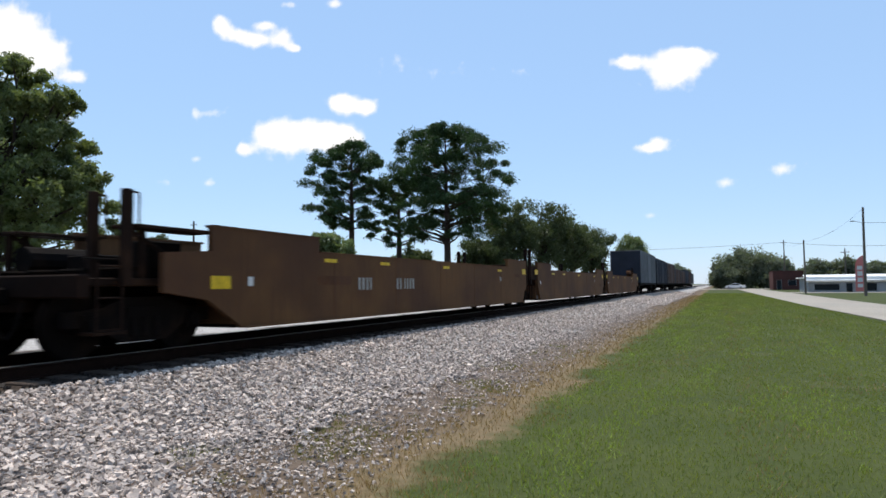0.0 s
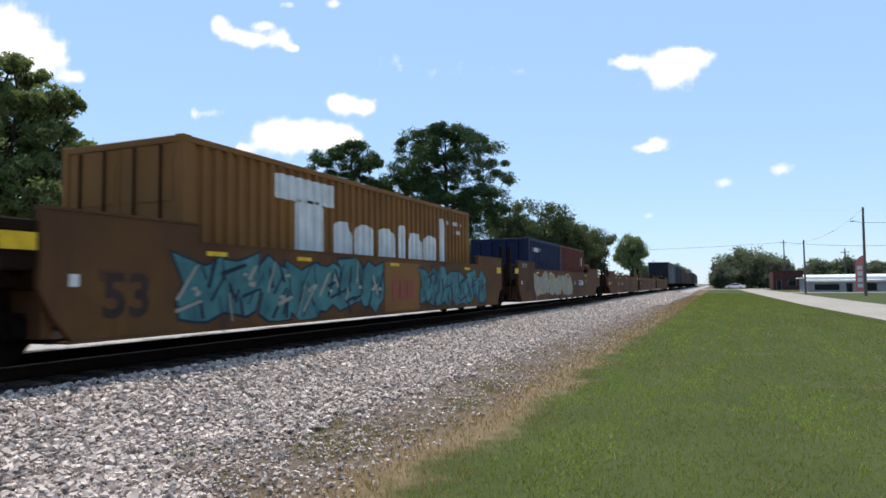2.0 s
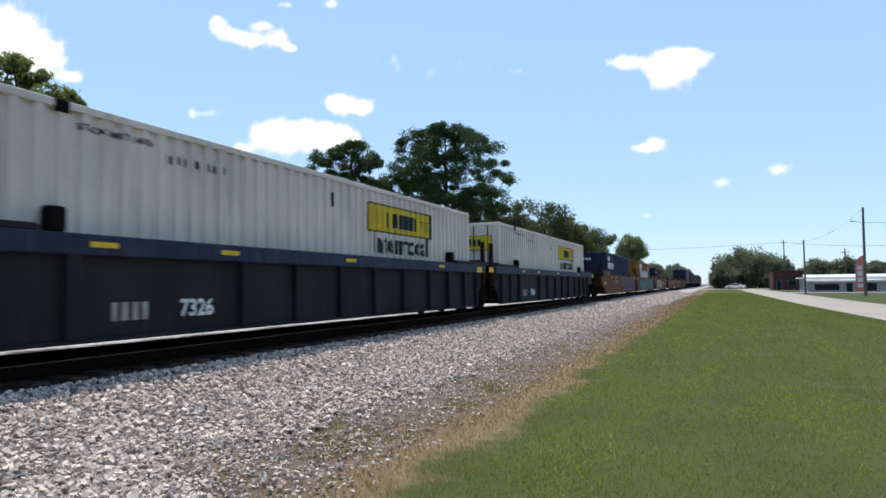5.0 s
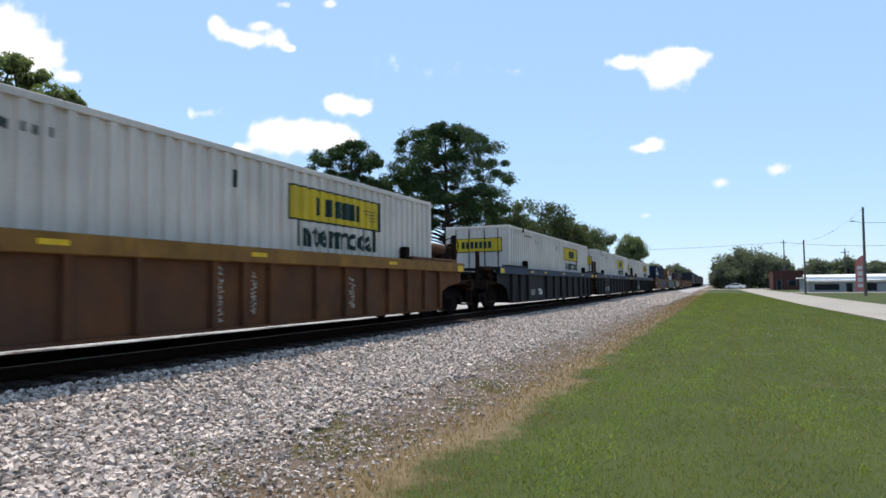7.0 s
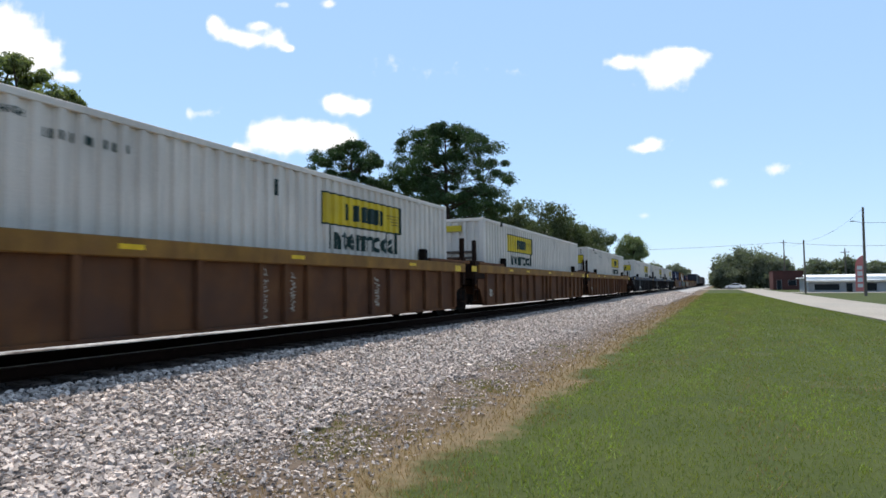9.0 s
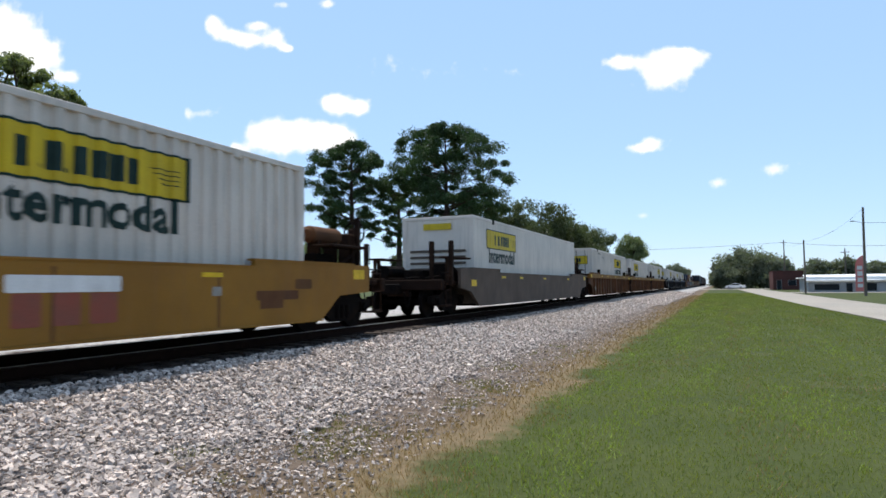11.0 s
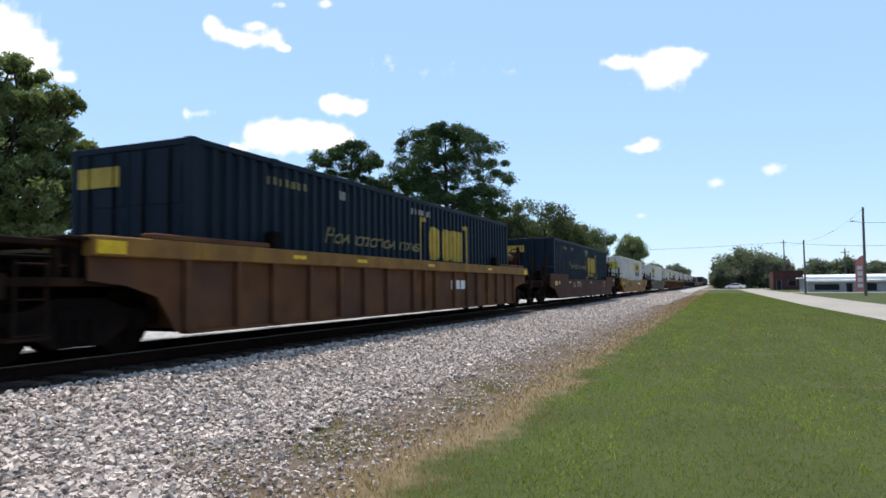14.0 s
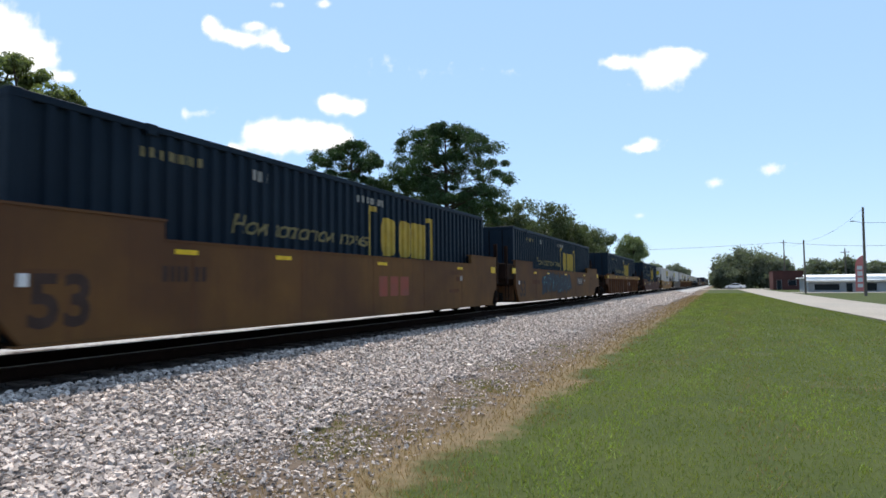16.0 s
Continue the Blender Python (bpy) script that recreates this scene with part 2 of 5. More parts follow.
WELL_TOP, WELL_END_TOP, WELL_LOW = 1.58, 1.85, 0.29
MOVERS, WHEELS = [], []


def run(t):
    """Metres that the train has gone at t seconds."""
    return 19.6 * t + 0.0235 * t * t


def railcar(name, label, category, centre, group=""):
    e = thing(name, label, category, group)
    e.matrix_basis = pose(TRACK_X, centre, RAIL_Z)
    MOVERS.append((e, TRACK_X, centre, RAIL_Z))
    return e


def wheelset_mesh():
    bm = bmesh.new()
    rod(bm, (-0.9, 0, 0), (0.9, 0, 0), 0.085, seg=10)
    for s in (-1, 1):
        rod(bm, (s * 0.69, 0, 0), (s * 0.72, 0, 0), 0.485, seg=28)
        rod(bm, (s * 0.72, 0, 0), (s * 0.80, 0, 0), 0.46, 0.455, seg=28)
        rod(bm, (s * 0.80, 0, 0), (s * 0.84, 0, 0), 0.16, 0.13, seg=14)
        for k in range(6):
            a = k * math.pi / 3
            rod(bm, (s * 0.795, 0.28 * math.cos(a), 0.28 * math.sin(a)), (s * 0.81, 0.28 * math.cos(a), 0.28 * math.sin(a)), 0.05, seg=6)
    me = bpy.data.meshes.new("wheelset")
    bm.to_mesh(me)
    bm.free()
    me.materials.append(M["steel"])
    return me


WHEELSET = wheelset_mesh()


def frame_mesh():
    bm = bmesh.new()
    out = [(-1.25, 0.42), (-1.25, 0.62), (-0.7, 0.66), (-0.35, 0.80), (0.35, 0.80), (0.7, 0.66), (1.25, 0.62), (1.25, 0.42), (0.75, 0.40), (0.38, 0.18), (-0.38, 0.18), (-0.75, 0.40)]
    plate(bm, out, -0.07, 0.07)
    for s in (-1, 1):
        box(bm, -0.10, 0.11, s * 0.89 - 0.13, s * 0.89 + 0.13, 0.34, 0.58)
        rod(bm, (0.1, s * 0.89, 0.46), (0.16, s * 0.89, 0.46), 0.10, seg=12)
    for k in (-0.2, 0.0, 0.2):
        rod(bm, (0.05, k, 0.25), (0.05, k, 0.52), 0.075, seg=8)
    box(bm, -0.1, 0.1, -0.33, 0.33, 0.52, 0.66)
    me = bpy.data.meshes.new("side_frame")
    bm.to_mesh(me)
    bm.free()
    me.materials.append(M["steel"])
    return me


SIDE_FRAME = frame_mesh()


def truck(car, y):
    t = part("truck", boxes((-1.0, 1.0, -0.2, 0.2, 0.5, 0.78), (-0.3, 0.3, -0.3, 0.3, 0.78, 0.95), bevel=0.03), "steel", car, "dark greasy steel wheel truck")
    t.location = (0, y, 0)
    for s in (-1, 1):
        f = new("side_frame", SIDE_FRAME)
        f.parent, f.location = t, (s * 1.0, 0, 0)
        if s < 0:
            f.rotation_euler = (0, 0, math.pi)
        w = new("wheelset", WHEELSET)
        w.parent, w.location = t, (0, s * 0.89, 0.46)
        WHEELS.append((w, s * 0.89))


def post(car, x, y, top, loop):
    """Upright post with a grab loop on one side."""
    bm = boxes((x - 0.055, x + 0.055, y - 0.065, y + 0.065, 0.95, top), bevel=0.01)
    rod(bm, (x, y, top - 0.03), (x, y + loop * 0.2, top - 0.03), 0.014, seg=6)
    rod(bm, (x, y + loop * 0.2, top - 0.03), (x, y + loop * 0.2, top - 0.62), 0.014, seg=6)
    rod(bm, (x, y + loop * 0.2, top - 0.62), (x, y, top - 0.62), 0.014, seg=6)
    part("upright", bm, "end_steel", car, "dark upright post with grab iron")


def ladder(car, x, y, z0, z1):
    bm = bmesh.new()
    for k in (-0.19, 0.19):
        rod(bm, (x, y + k, z0), (x, y + k, z1), 0.018, seg=6)
    n = max(2, int((z1 - z0) / 0.27))
    for k in range(n):
        z = z0 + 0.04 + k * (z1 - z0 - 0.08) / (n - 1)
        rod(bm, (x, y - 0.19, z), (x, y + 0.19, z), 0.014, seg=6)
    part("ladder", bm, "end_steel", car)


def coupler_end(car, d, colour, style):
    """Open end platform over the wheel truck with posts, ladder, brake gear and coupler; d is +1 for the leading end."""
    y = lambda *v: sorted(d * k for k in v)
    bm = boxes((-1.3, 1.3, *y(8.3, 11.05), 0.95, 1.06), (-0.35, 0.35, *y(8.3, 11.05), 0.62, 0.95), (-1.25, 1.25, *y(8.45, 8.75), 1.06, 1.42), bevel=0.015)
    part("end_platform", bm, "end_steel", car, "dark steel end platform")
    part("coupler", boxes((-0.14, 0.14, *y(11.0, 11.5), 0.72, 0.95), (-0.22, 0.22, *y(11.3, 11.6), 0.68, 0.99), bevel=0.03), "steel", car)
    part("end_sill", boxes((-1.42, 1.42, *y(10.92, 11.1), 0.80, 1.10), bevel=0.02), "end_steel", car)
    bm = bmesh.new()
    hose = [Vector((0.45, d * (11.1 + 0.05 * k), 0.75 - 0.45 * math.sin(math.pi * k / 9))) for k in range(10)]
    for a, b in zip(hose, hose[1:]):
        rod(bm, a, b, 0.025, seg=6)
    part("brake_hose", bm, "steel", car)
    for s in (-1, 1):
        # walkway deck along each side, level with the top of the wall
        deck = 1.52 if style == "ribbed" else 1.74
        part("walkway", boxes((*sorted((s * 0.95, s * 1.45)), *y(8.8, 10.25), deck, deck + 0.05), bevel=0.01), "end_steel", car, "dark grated walkway")
        bm = bmesh.new()
        for k in (9.95, 10.2):
            box(bm, s * 1.2 - 0.04, s * 1.2 + 0.04, *y(k - 0.04, k + 0.04), 1.06, deck)
        rod(bm, (s * 1.2, d * 10.2, deck), (s * 1.2, d * 8.8, 1.06), 0.035, seg=6)
        part("brace", bm, "end_steel", car)
        ladder(car, s * 1.43, d * 10.65, 0.35, 1.25)
        part("step", boxes((*sorted((s * 1.2, s * 1.46)), *y(10.4, 10.9), 0.33, 0.37)), "end_steel", car)
    for x, top in ((-1.35, 1.5), (1.35, 1.3)):
        bm = bmesh.new()
        for k in (10.3, 11.0):
            rod(bm, (x, d * k, 1.06), (x, d * k, top), 0.017, seg=6)
        rod(bm, (x, d * 11.0, top), (x, d * 10.3, top), 0.017, seg=6)
        part("grab_rail", bm, "steel", car)
    bm = boxes((-0.35, 0.3, *y(8.9, 9.9), 1.06, 1.42), (0.45, 0.95, *y(8.95, 9.6), 1.06, 1.62), bevel=0.02)
    rod(bm, (-0.9, d * 9.0, 1.36), (-0.9, d * 10.2, 1.36), 0.2, seg=12)
    for k in range(4):
        rod(bm, (-1.1 + k * 0.6, d * 8.8, 1.12 + 0.05 * k), (-1.0 + k * 0.6, d * 10.9, 1.15), 0.028, seg=6)
    part("brake_gear", bm, "steel", car)
    if d > 0:
        bm = rod(bmesh.new(), (0.75, 8.95, 2.02), (0.75, 9.98, 2.02), 0.18, seg=18)
        rod(bm, (0.75, 8.88, 2.02), (0.75, 8.95, 2.02), 0.10, 0.18, seg=18)
        rod(bm, (0.75, 9.98, 2.02), (0.75, 10.05, 2.02), 0.18, 0.10, seg=18)
        part("air_reservoir", bm, "rust", car, "rusty brown air reservoir")
        for k in (9.1, 9.75):
            part("bracket", boxes((0.6, 0.9, k, k + 0.1, 1.06, 1.9), bevel=0.01), "end_steel", car)
        part("brake_stand", boxes((0.62, 0.92, 10.3, 10.62, 1.06, 2.12), (0.68, 0.86, 10.62, 10.72, 1.95, 2.25), bevel=0.03), "end_steel", car, "dark steel handbrake stand")
        bm = bmesh.new()
        ring = [Vector((0.77 + 0.27 * math.cos(a * math.pi / 8), 10.78, 2.16 + 0.27 * math.sin(a * math.pi / 8))) for a in range(16)]
        for a in range(16):
            rod(bm, ring[a], ring[(a + 1) % 16], 0.02, seg=6)
        for a in range(0, 16, 4):
            rod(bm, ring[a], (0.77, 10.78, 2.16), 0.013, seg=5)
        part("brake_wheel", bm, "steel", car, "dark spoked handbrake wheel")
        post(car, 0.95, 10.62, 2.5, -1)
        post(car, -0.95, 10.62, 2.5, -1)
    elif style == "smooth":
        for x in (-1.4, 0.8, 1.42):
            post(car, x, -10.4, 2.24, 1)
    else:
        part("walkway", boxes((-1.3, 1.3, -11.02, -9.95, 1.44, 1.52), bevel=0.01), "end_steel", car, "dark steel end deck")
        for x in ((1.05,) if colour == "slate" else (0.0, 0.45)):
            post(car, x, -11.0, 2.1 if colour == "slate" else 2.27, 1)
            bm = rod(bmesh.new(), (x, -10.95, 1.55), (x, -10.3, 1.06), 0.04, seg=6)
            part("brace", bm, "end_steel", car)


def sloped_end(car, d, colour):
    """Articulated end: dark box structure over the shared wheel truck, with posts and ladder."""
    y = lambda *v: sorted(d * k for k in v)
    bm = boxes((-1.1, 1.1, *y(8.2, 9.3), 0.95, 1.12), (-0.3, 0.3, *y(8.0, 9.62), 0.7, 0.95), (-1.36, 1.36, *y(8.3, 8.42), 0.9, 1.62), bevel=0.02)
    part("end_platform", bm, "end_steel", car)
    beam = (-1.44, 1.44, *y(8.75, 9.3), 1.50, 1.76) if d > 0 else (-1.46, 1.46, *y(8.46, 9.6), 1.14, 1.72)
    part("end_beam", boxes(beam, (-0.5, 0.5, *y(8.4, 9.3), 1.12, 1.5), bevel=0.02), "end_steel", car, "dark steel end beam")
    for s in (-1, 1):
        reach = 9.05 if d > 0 else 9.3
        ladder(car, s * 1.42, d * reach, 0.4, 1.55)
        post(car, s * 1.44, 8.95 if d > 0 else -9.45, 2.36, -1 if d > 0 else 1)
        rod_bm = rod(bmesh.new(), (s * 1.1, d * 8.5, 1.06), (s * 1.2, d * 9.25, 1.5), 0.04, seg=6)
        part("brace", rod_bm, "end_steel", car)


def side_outline(front, rear, high, mid):
    """Outline (y, z) of a smooth well wall: the lower edge rises over the wheel trucks at both ends."""
    tail = {"end": [(9.5, high), (9.5, min(1.61, high)), (10.15, min(1.61, high)), (10.15, 0.80), (8.95, 0.74), (8.3, WELL_LOW)],
            "joint": [(8.75, high), (8.75, 0.82), (8.45, 0.66), (8.27, WELL_LOW)]}
    rear_tail = {"end": [(8.9, high), (8.9, 1.48), (9.85, 1.42), (9.85, 0.86), (9.0, 0.74), (8.22, WELL_LOW)],
                 "joint": [(8.45, high), (8.45, 0.92), (8.3, 0.62), (8.02, WELL_LOW)]}
    f = tail["end" if front == "end" else "joint"]
    r = rear_tail["end" if rear == "end" else "joint"]
    return [(6.3, mid), (6.3, high)] + f + [(-a, z) for a, z in r[::-1]] + [(-6.0, high), (-6.0, mid)]


RIBS = {"slate": (-8.3, -7.2, -5.98, -2.91, -1.43, 0.1, 1.55, 3.03, 4.6, 5.98, 7.2, 8.25),
        "rust": (-8.3, -7.2, -6.24, -5.15, -4.08, -3.09, -2.02, -0.6, 0.1, 0.8, 2.2, 3.27, 4.15, 5.2, 6.24, 7.25, 8.25)}


def well_car(centre, style, colour, front, rear, label, chord="chord", marks=True, mid=1.58, high=1.85):
    car = railcar("well_car", label, "railcar", centre, "well cars of the train")
    lead, trail = (9.5 if front == "end" else 8.75), (8.9 if rear == "end" else 8.45)
    if style == "smooth":
        for s in (-1, 1):
            bm = plate(bmesh.new(), side_outline(front, rear, high, mid), s * 1.42, s * 1.515)
            part("side_wall", bm, colour, car)
            e = (*sorted((s * 1.36, s * 1.53)),)
            bm = boxes((*e, -6.0, 6.3, mid - 0.005, mid + 0.02), (*e, -trail, -5.98, high - 0.005, high + 0.03), (*e, 6.28, lead, high - 0.005, high + 0.03), (*sorted((s * 1.2, s * 1.55)), -8.1, 8.3, 0.265, 0.295))
            part("top_flange", bm, colour, car)
    else:
        for s in (-1, 1):
            far, back = (10.0 if front == "end" else 9.0), (9.9 if rear == "end" else 9.1)
            low = [(-back, 1.36), (-back, 1.02), (-9.3, 0.95), (-8.8, 0.8), (-8.45, WELL_LOW), (8.3, WELL_LOW), (8.6, 0.78), (9.0, 0.9), (far, 1.02), (far, 1.36)]
            part("side_wall", plate(bmesh.new(), low, s * 1.36, s * 1.40), colour, car)
            bm = boxes((*sorted((s * 1.30, s * 1.515)), -back - 0.02, far + 0.02, 1.33, 1.59), bevel=0.015)
            part("top_chord", bm, chord, car, "long box-section top chord")
            bm = boxes((*sorted((s * 1.30, s * 1.46)), -8.3, 8.3, 0.25, 0.30))
            part("bottom_chord", bm, colour, car)
            for yk in RIBS["slate" if colour == "slate" else "rust"]:
                w = 0.10 if abs(yk) in (5.98, 6.24) else 0.055
                part("stiffener", boxes((*sorted((s * 1.40, s * 1.50)), yk - w, yk + w, 0.30, 1.36), bevel=0.012), colour, car)
            if style == "ribbed":
                for e in (-1, 1):
                    bm = boxes((*sorted((s * 1.28, s * 1.50)), *sorted((e * 6.45, e * (9.45 if e > 0 else 9.0))), 1.59, 1.675), bevel=0.015)
                    part("end_cap", bm, colour, car)
                    bm = boxes((*sorted((s * 1.3, s * 1.48)), e * 6.2 - 0.12, e * 6.2 + 0.12, 1.59, 1.90), bevel=0.03)
                    part("container_guide", bm, "steel", car, "dark steel container guide")
    part("floor_pan", boxes((-1.36, 1.36, -8.2, 8.2, 0.27, 0.33), bevel=0.0), "steel", car)
    for e in (-1, 1):
        part("bulkhead", boxes((-1.36, 1.36, *sorted((e * 8.15, e * 8.3)), 0.33, 1.35), bevel=0.02), colour, car)
    for d, kind in ((1, front), (-1, rear)):
        if kind == "end":
            coupler_end(car, d, colour, style)
            truck(car, d * 9.75)
        else:
            sloped_end(car, d, colour)
            if d > 0 and kind == "joint":
                truck(car, 9.62)
    if marks:
        for yk in (-5.6, -3.3, 0.4, 5.3):
            part("reflector", boxes((1.517, 1.524, yk - 0.22, yk + 0.22, mid - 0.18, mid - 0.11) if style == "smooth" else (1.517, 1.524, yk - 0.2, yk + 0.2, 1.43, 1.50)), "reflector", car)
        for yk, zk in ((8.4 if front != "end" else 9.7, 1.34), (-8.72 if style == "smooth" else -9.66, 0.9 if rear == "end" and style == "smooth" else 1.36)):
            zk = min(zk, high - 0.3)
            part("reflector", boxes((1.518, 1.525, yk - 0.22, yk + 0.22, zk, zk + (0.2 if style == "smooth" else 0.17))), "reflector", car, "worn yellow reflective panel")
    return car


# corrugated walls: crest, slope, valley, slope
def wave(pitch, depth):
    return ((0.0, 0.0), (0.34 * pitch, 0.0), (0.45 * pitch, -depth), (0.89 * pitch, -depth)), pitch


def wave_x(y, y0, pitch, depth):
    u = ((y - y0) % pitch) / pitch
    if u < 0.34:
        return 0.0
    if u < 0.45:
        return -depth * (u - 0.34) / 0.11
    if u < 0.89:
        return -depth
    return -depth * (1 - u) / 0.11


def wave_wall(y0, y1, z0, z1, pitch, depth, x):
    """Corrugated sheet facing +x between y0 and y1, with its waves running upright."""
    knots, _ = wave(pitch, depth)
    pts, y = [], y0
    while y < y1 - 1e-6:
        for dy, dx in knots:
            if y + dy <= y1:
                pts.append((y + dy, dx))
        y += pitch
    pts.append((y1, 0.0))
    bm = bmesh.new()
    rows = [[bm.verts.new((x + dx, yy, z)) for yy, dx in pts] for z in (z0, z1)]
    for i in range(len(pts) - 1):
        bm.faces.new((rows[0][i], rows[0][i + 1], rows[1][i + 1], rows[1][i]))
    ex = bmesh.ops.extrude_face_region(bm, geom=bm.faces[:])
    for v in ex["geom"]:
        if isinstance(v, bmesh.types.BMVert):
            v.co.x -= 0.03
    bmesh.ops.recalc_face_normals(bm, faces=bm.faces[:])
    return bm


def drape(bm, y0, y1, start, pitch, depth, x):
    """Lay flat lettering on a corrugated wall: cut at the folds, then follow the waves."""
    k0 = int((y0 - start) / pitch) - 1
    k1 = int((y1 - start) / pitch) + 2
    for k in range(k0, k1):
        for u in (0.0, 0.34, 0.45, 0.89):
            c = start + (k + u) * pitch
            if y0 < c < y1:
                bmesh.ops.bisect_plane(bm, geom=bm.verts[:] + bm.edges[:] + bm.faces[:], plane_co=(0, c, 0), plane_no=(0, 1, 0))
    for v in bm.verts:
        v.co.x = x + 0.009 + wave_x(v.co.y, start, pitch, depth)
    return bm


PITCH = {6.06: 0.28, 12.19: 0.28, 16.15: 0.31}
DEPTH = 0.056
BOXES = {}


def rect(bm, y0, y1, z0, z1):
    bm.faces.new([bm.verts.new((0, y, z)) for y, z in ((y0, z0), (y1, z0), (y1, z1), (y0, z1))])
    return bm


def rounded(bm, y, z, w, h, r, seg=5):
    pts = []
    for cx, cz, a0 in ((w / 2 - r, h / 2 - r, 0), (-w / 2 + r, h / 2 - r, 90), (-w / 2 + r, -h / 2 + r, 180), (w / 2 - r, -h / 2 + r, 270)):
        for k in range(seg + 1):
            a = radians(a0 + 90 * k / seg)
            pts.append(bm.verts.new((0, y + cx + r * math.cos(a), z + cz + r * math.sin(a))))
    bm.faces.new(pts)
    return bm


def container_kind(length, height, colour, smooth=False):
    """One shipping container: origin under its middle, its doors towards -y."""
    key = (length, height, colour, smooth)
    h, L, w = height, length / 2, 1.295
    c = thing("container", "x", "container")
    pitch, depth = PITCH[length], (0.006 if smooth else DEPTH)
    for s in (-1, 1):
        bm = wave_wall(-L + 0.16, L - 0.16, 0.14, h - 0.10, pitch, depth, w - 0.012)
        if s < 0:
            bmesh.ops.rotate(bm, verts=bm.verts[:], matrix=Matrix.Rotation(math.pi, 3, "Z"))
        part("side_panel", bm, colour, c)
        part("bottom_rail", boxes((*sorted((s * (w - 0.09), s * w)), -L + 0.16, L - 0.16, 0.0, 0.15), bevel=0.008), colour, c)
        part("top_rail", boxes((*sorted((s * (w - 0.07), s * w)), -L + 0.16, L - 0.16, h - 0.11, h - 0.01), bevel=0.008), colour, c)
        for e in (-1, 1):
            part("corner_post", boxes((*sorted((s * (w - 0.16), s * w)), *sorted((e * (L - 0.17), e * L)), 0.0, h), bevel=0.012), colour, c)
            for z in (0.0, h - 0.118):
                part("corner_casting", boxes((*sorted((s * (w - 0.17), s * (w + 0.004))), *sorted((e * (L - 0.178), e * (L + 0.004))), z - 0.002, z + 0.12), bevel=0.01), colour, c)
    part("floor", boxes((-w + 0.08, w - 0.08, -L + 0.1, L - 0.1, 0.02, 0.14)), "steel", c)
    bm = boxes((-w + 0.05, w - 0.05, -L + 0.12, L - 0.12, h - 0.06, h - 0.03))
    n = int(length / 0.42)
    for k in range(n):
        yk = -L + 0.3 + k * (length - 0.6) / n
        box(bm, -w + 0.1, w - 0.1, yk, yk + 0.16, h - 0.035, h - 0.012)
    part("roof", bm, colour, c)
    bm = wave_wall(-w + 0.16, w - 0.16, 0.14, h - 0.1, 0.28, depth, L - 0.02)
    bmesh.ops.rotate(bm, verts=bm.verts[:], matrix=Matrix.Rotation(math.pi / 2, 3, "Z"))
    part("front_wall", bm, colour, c)
    for s in (-1, 1):
        bm = boxes((*sorted((s * 0.008, s * (w - 0.16))), -L + 0.02, -L + 0.07, 0.14, h - 0.12), bevel=0.01)
        for k in range(3):
            box(bm, *sorted((s * 0.1, s * (w - 0.22))), -L + 0.008, -L + 0.02, 0.3 + k * (h - 0.5) / 3, 0.3 + (k + 0.8) * (h - 0.5) / 3)
        d = part("door", bm, colour, c)
        for k in (0.32, 0.86):
            bm = bmesh.new()
            rod(bm, (s * k, -L - 0.012, 0.16), (s * k, -L - 0.012, h - 0.14), 0.018, seg=6)
            box(bm, s * k - 0.16, s * k + 0.16, -L - 0.03, -L - 0.012, 1.05, 1.09)
            part("locking_bar", bm, "steel", d)
    for z0, z1 in ((0.0, 0.14), (h - 0.12, h - 0.01)):
        for e in (-1, 1):
            part("end_beam", boxes((-w + 0.16, w - 0.16, *sorted((e * (L - 0.12), e * L)), z0, z1), bevel=0.008), colour, c)
    return c


def on_side(c, bm, material, y, z, length, smooth=False, name="lettering", label=""):
    """Put flat shapes, centred on the origin, on the container's near wall."""
    for v in bm.verts:
        v.co.y += y
        v.co.z += z
    ys = [v.co.y for v in bm.verts]
    drape(bm, min(ys), max(ys), -length / 2 + 0.16, PITCH[length], 0.006 if smooth else DEPTH, 1.295 - 0.012)
    bmesh.ops.recalc_face_normals(bm, faces=bm.faces[:])
    return part(name, bm, material, c, label)


def dashes(n, w, h, gap, seed=1):
    """A row of small bars standing for writing that cannot be read."""
    rnd = random.Random(seed)
    bm, y = bmesh.new(), 0.0
    for k in range(n):
        ww = w * rnd.uniform(0.55, 0.95)
        rect(bm, y, y + ww, -h / 2, h / 2)
        y += ww + gap * (2.4 if rnd.random() < 0.16 else 1)
    for v in bm.verts:
        v.co.y -= y / 2
    return bm


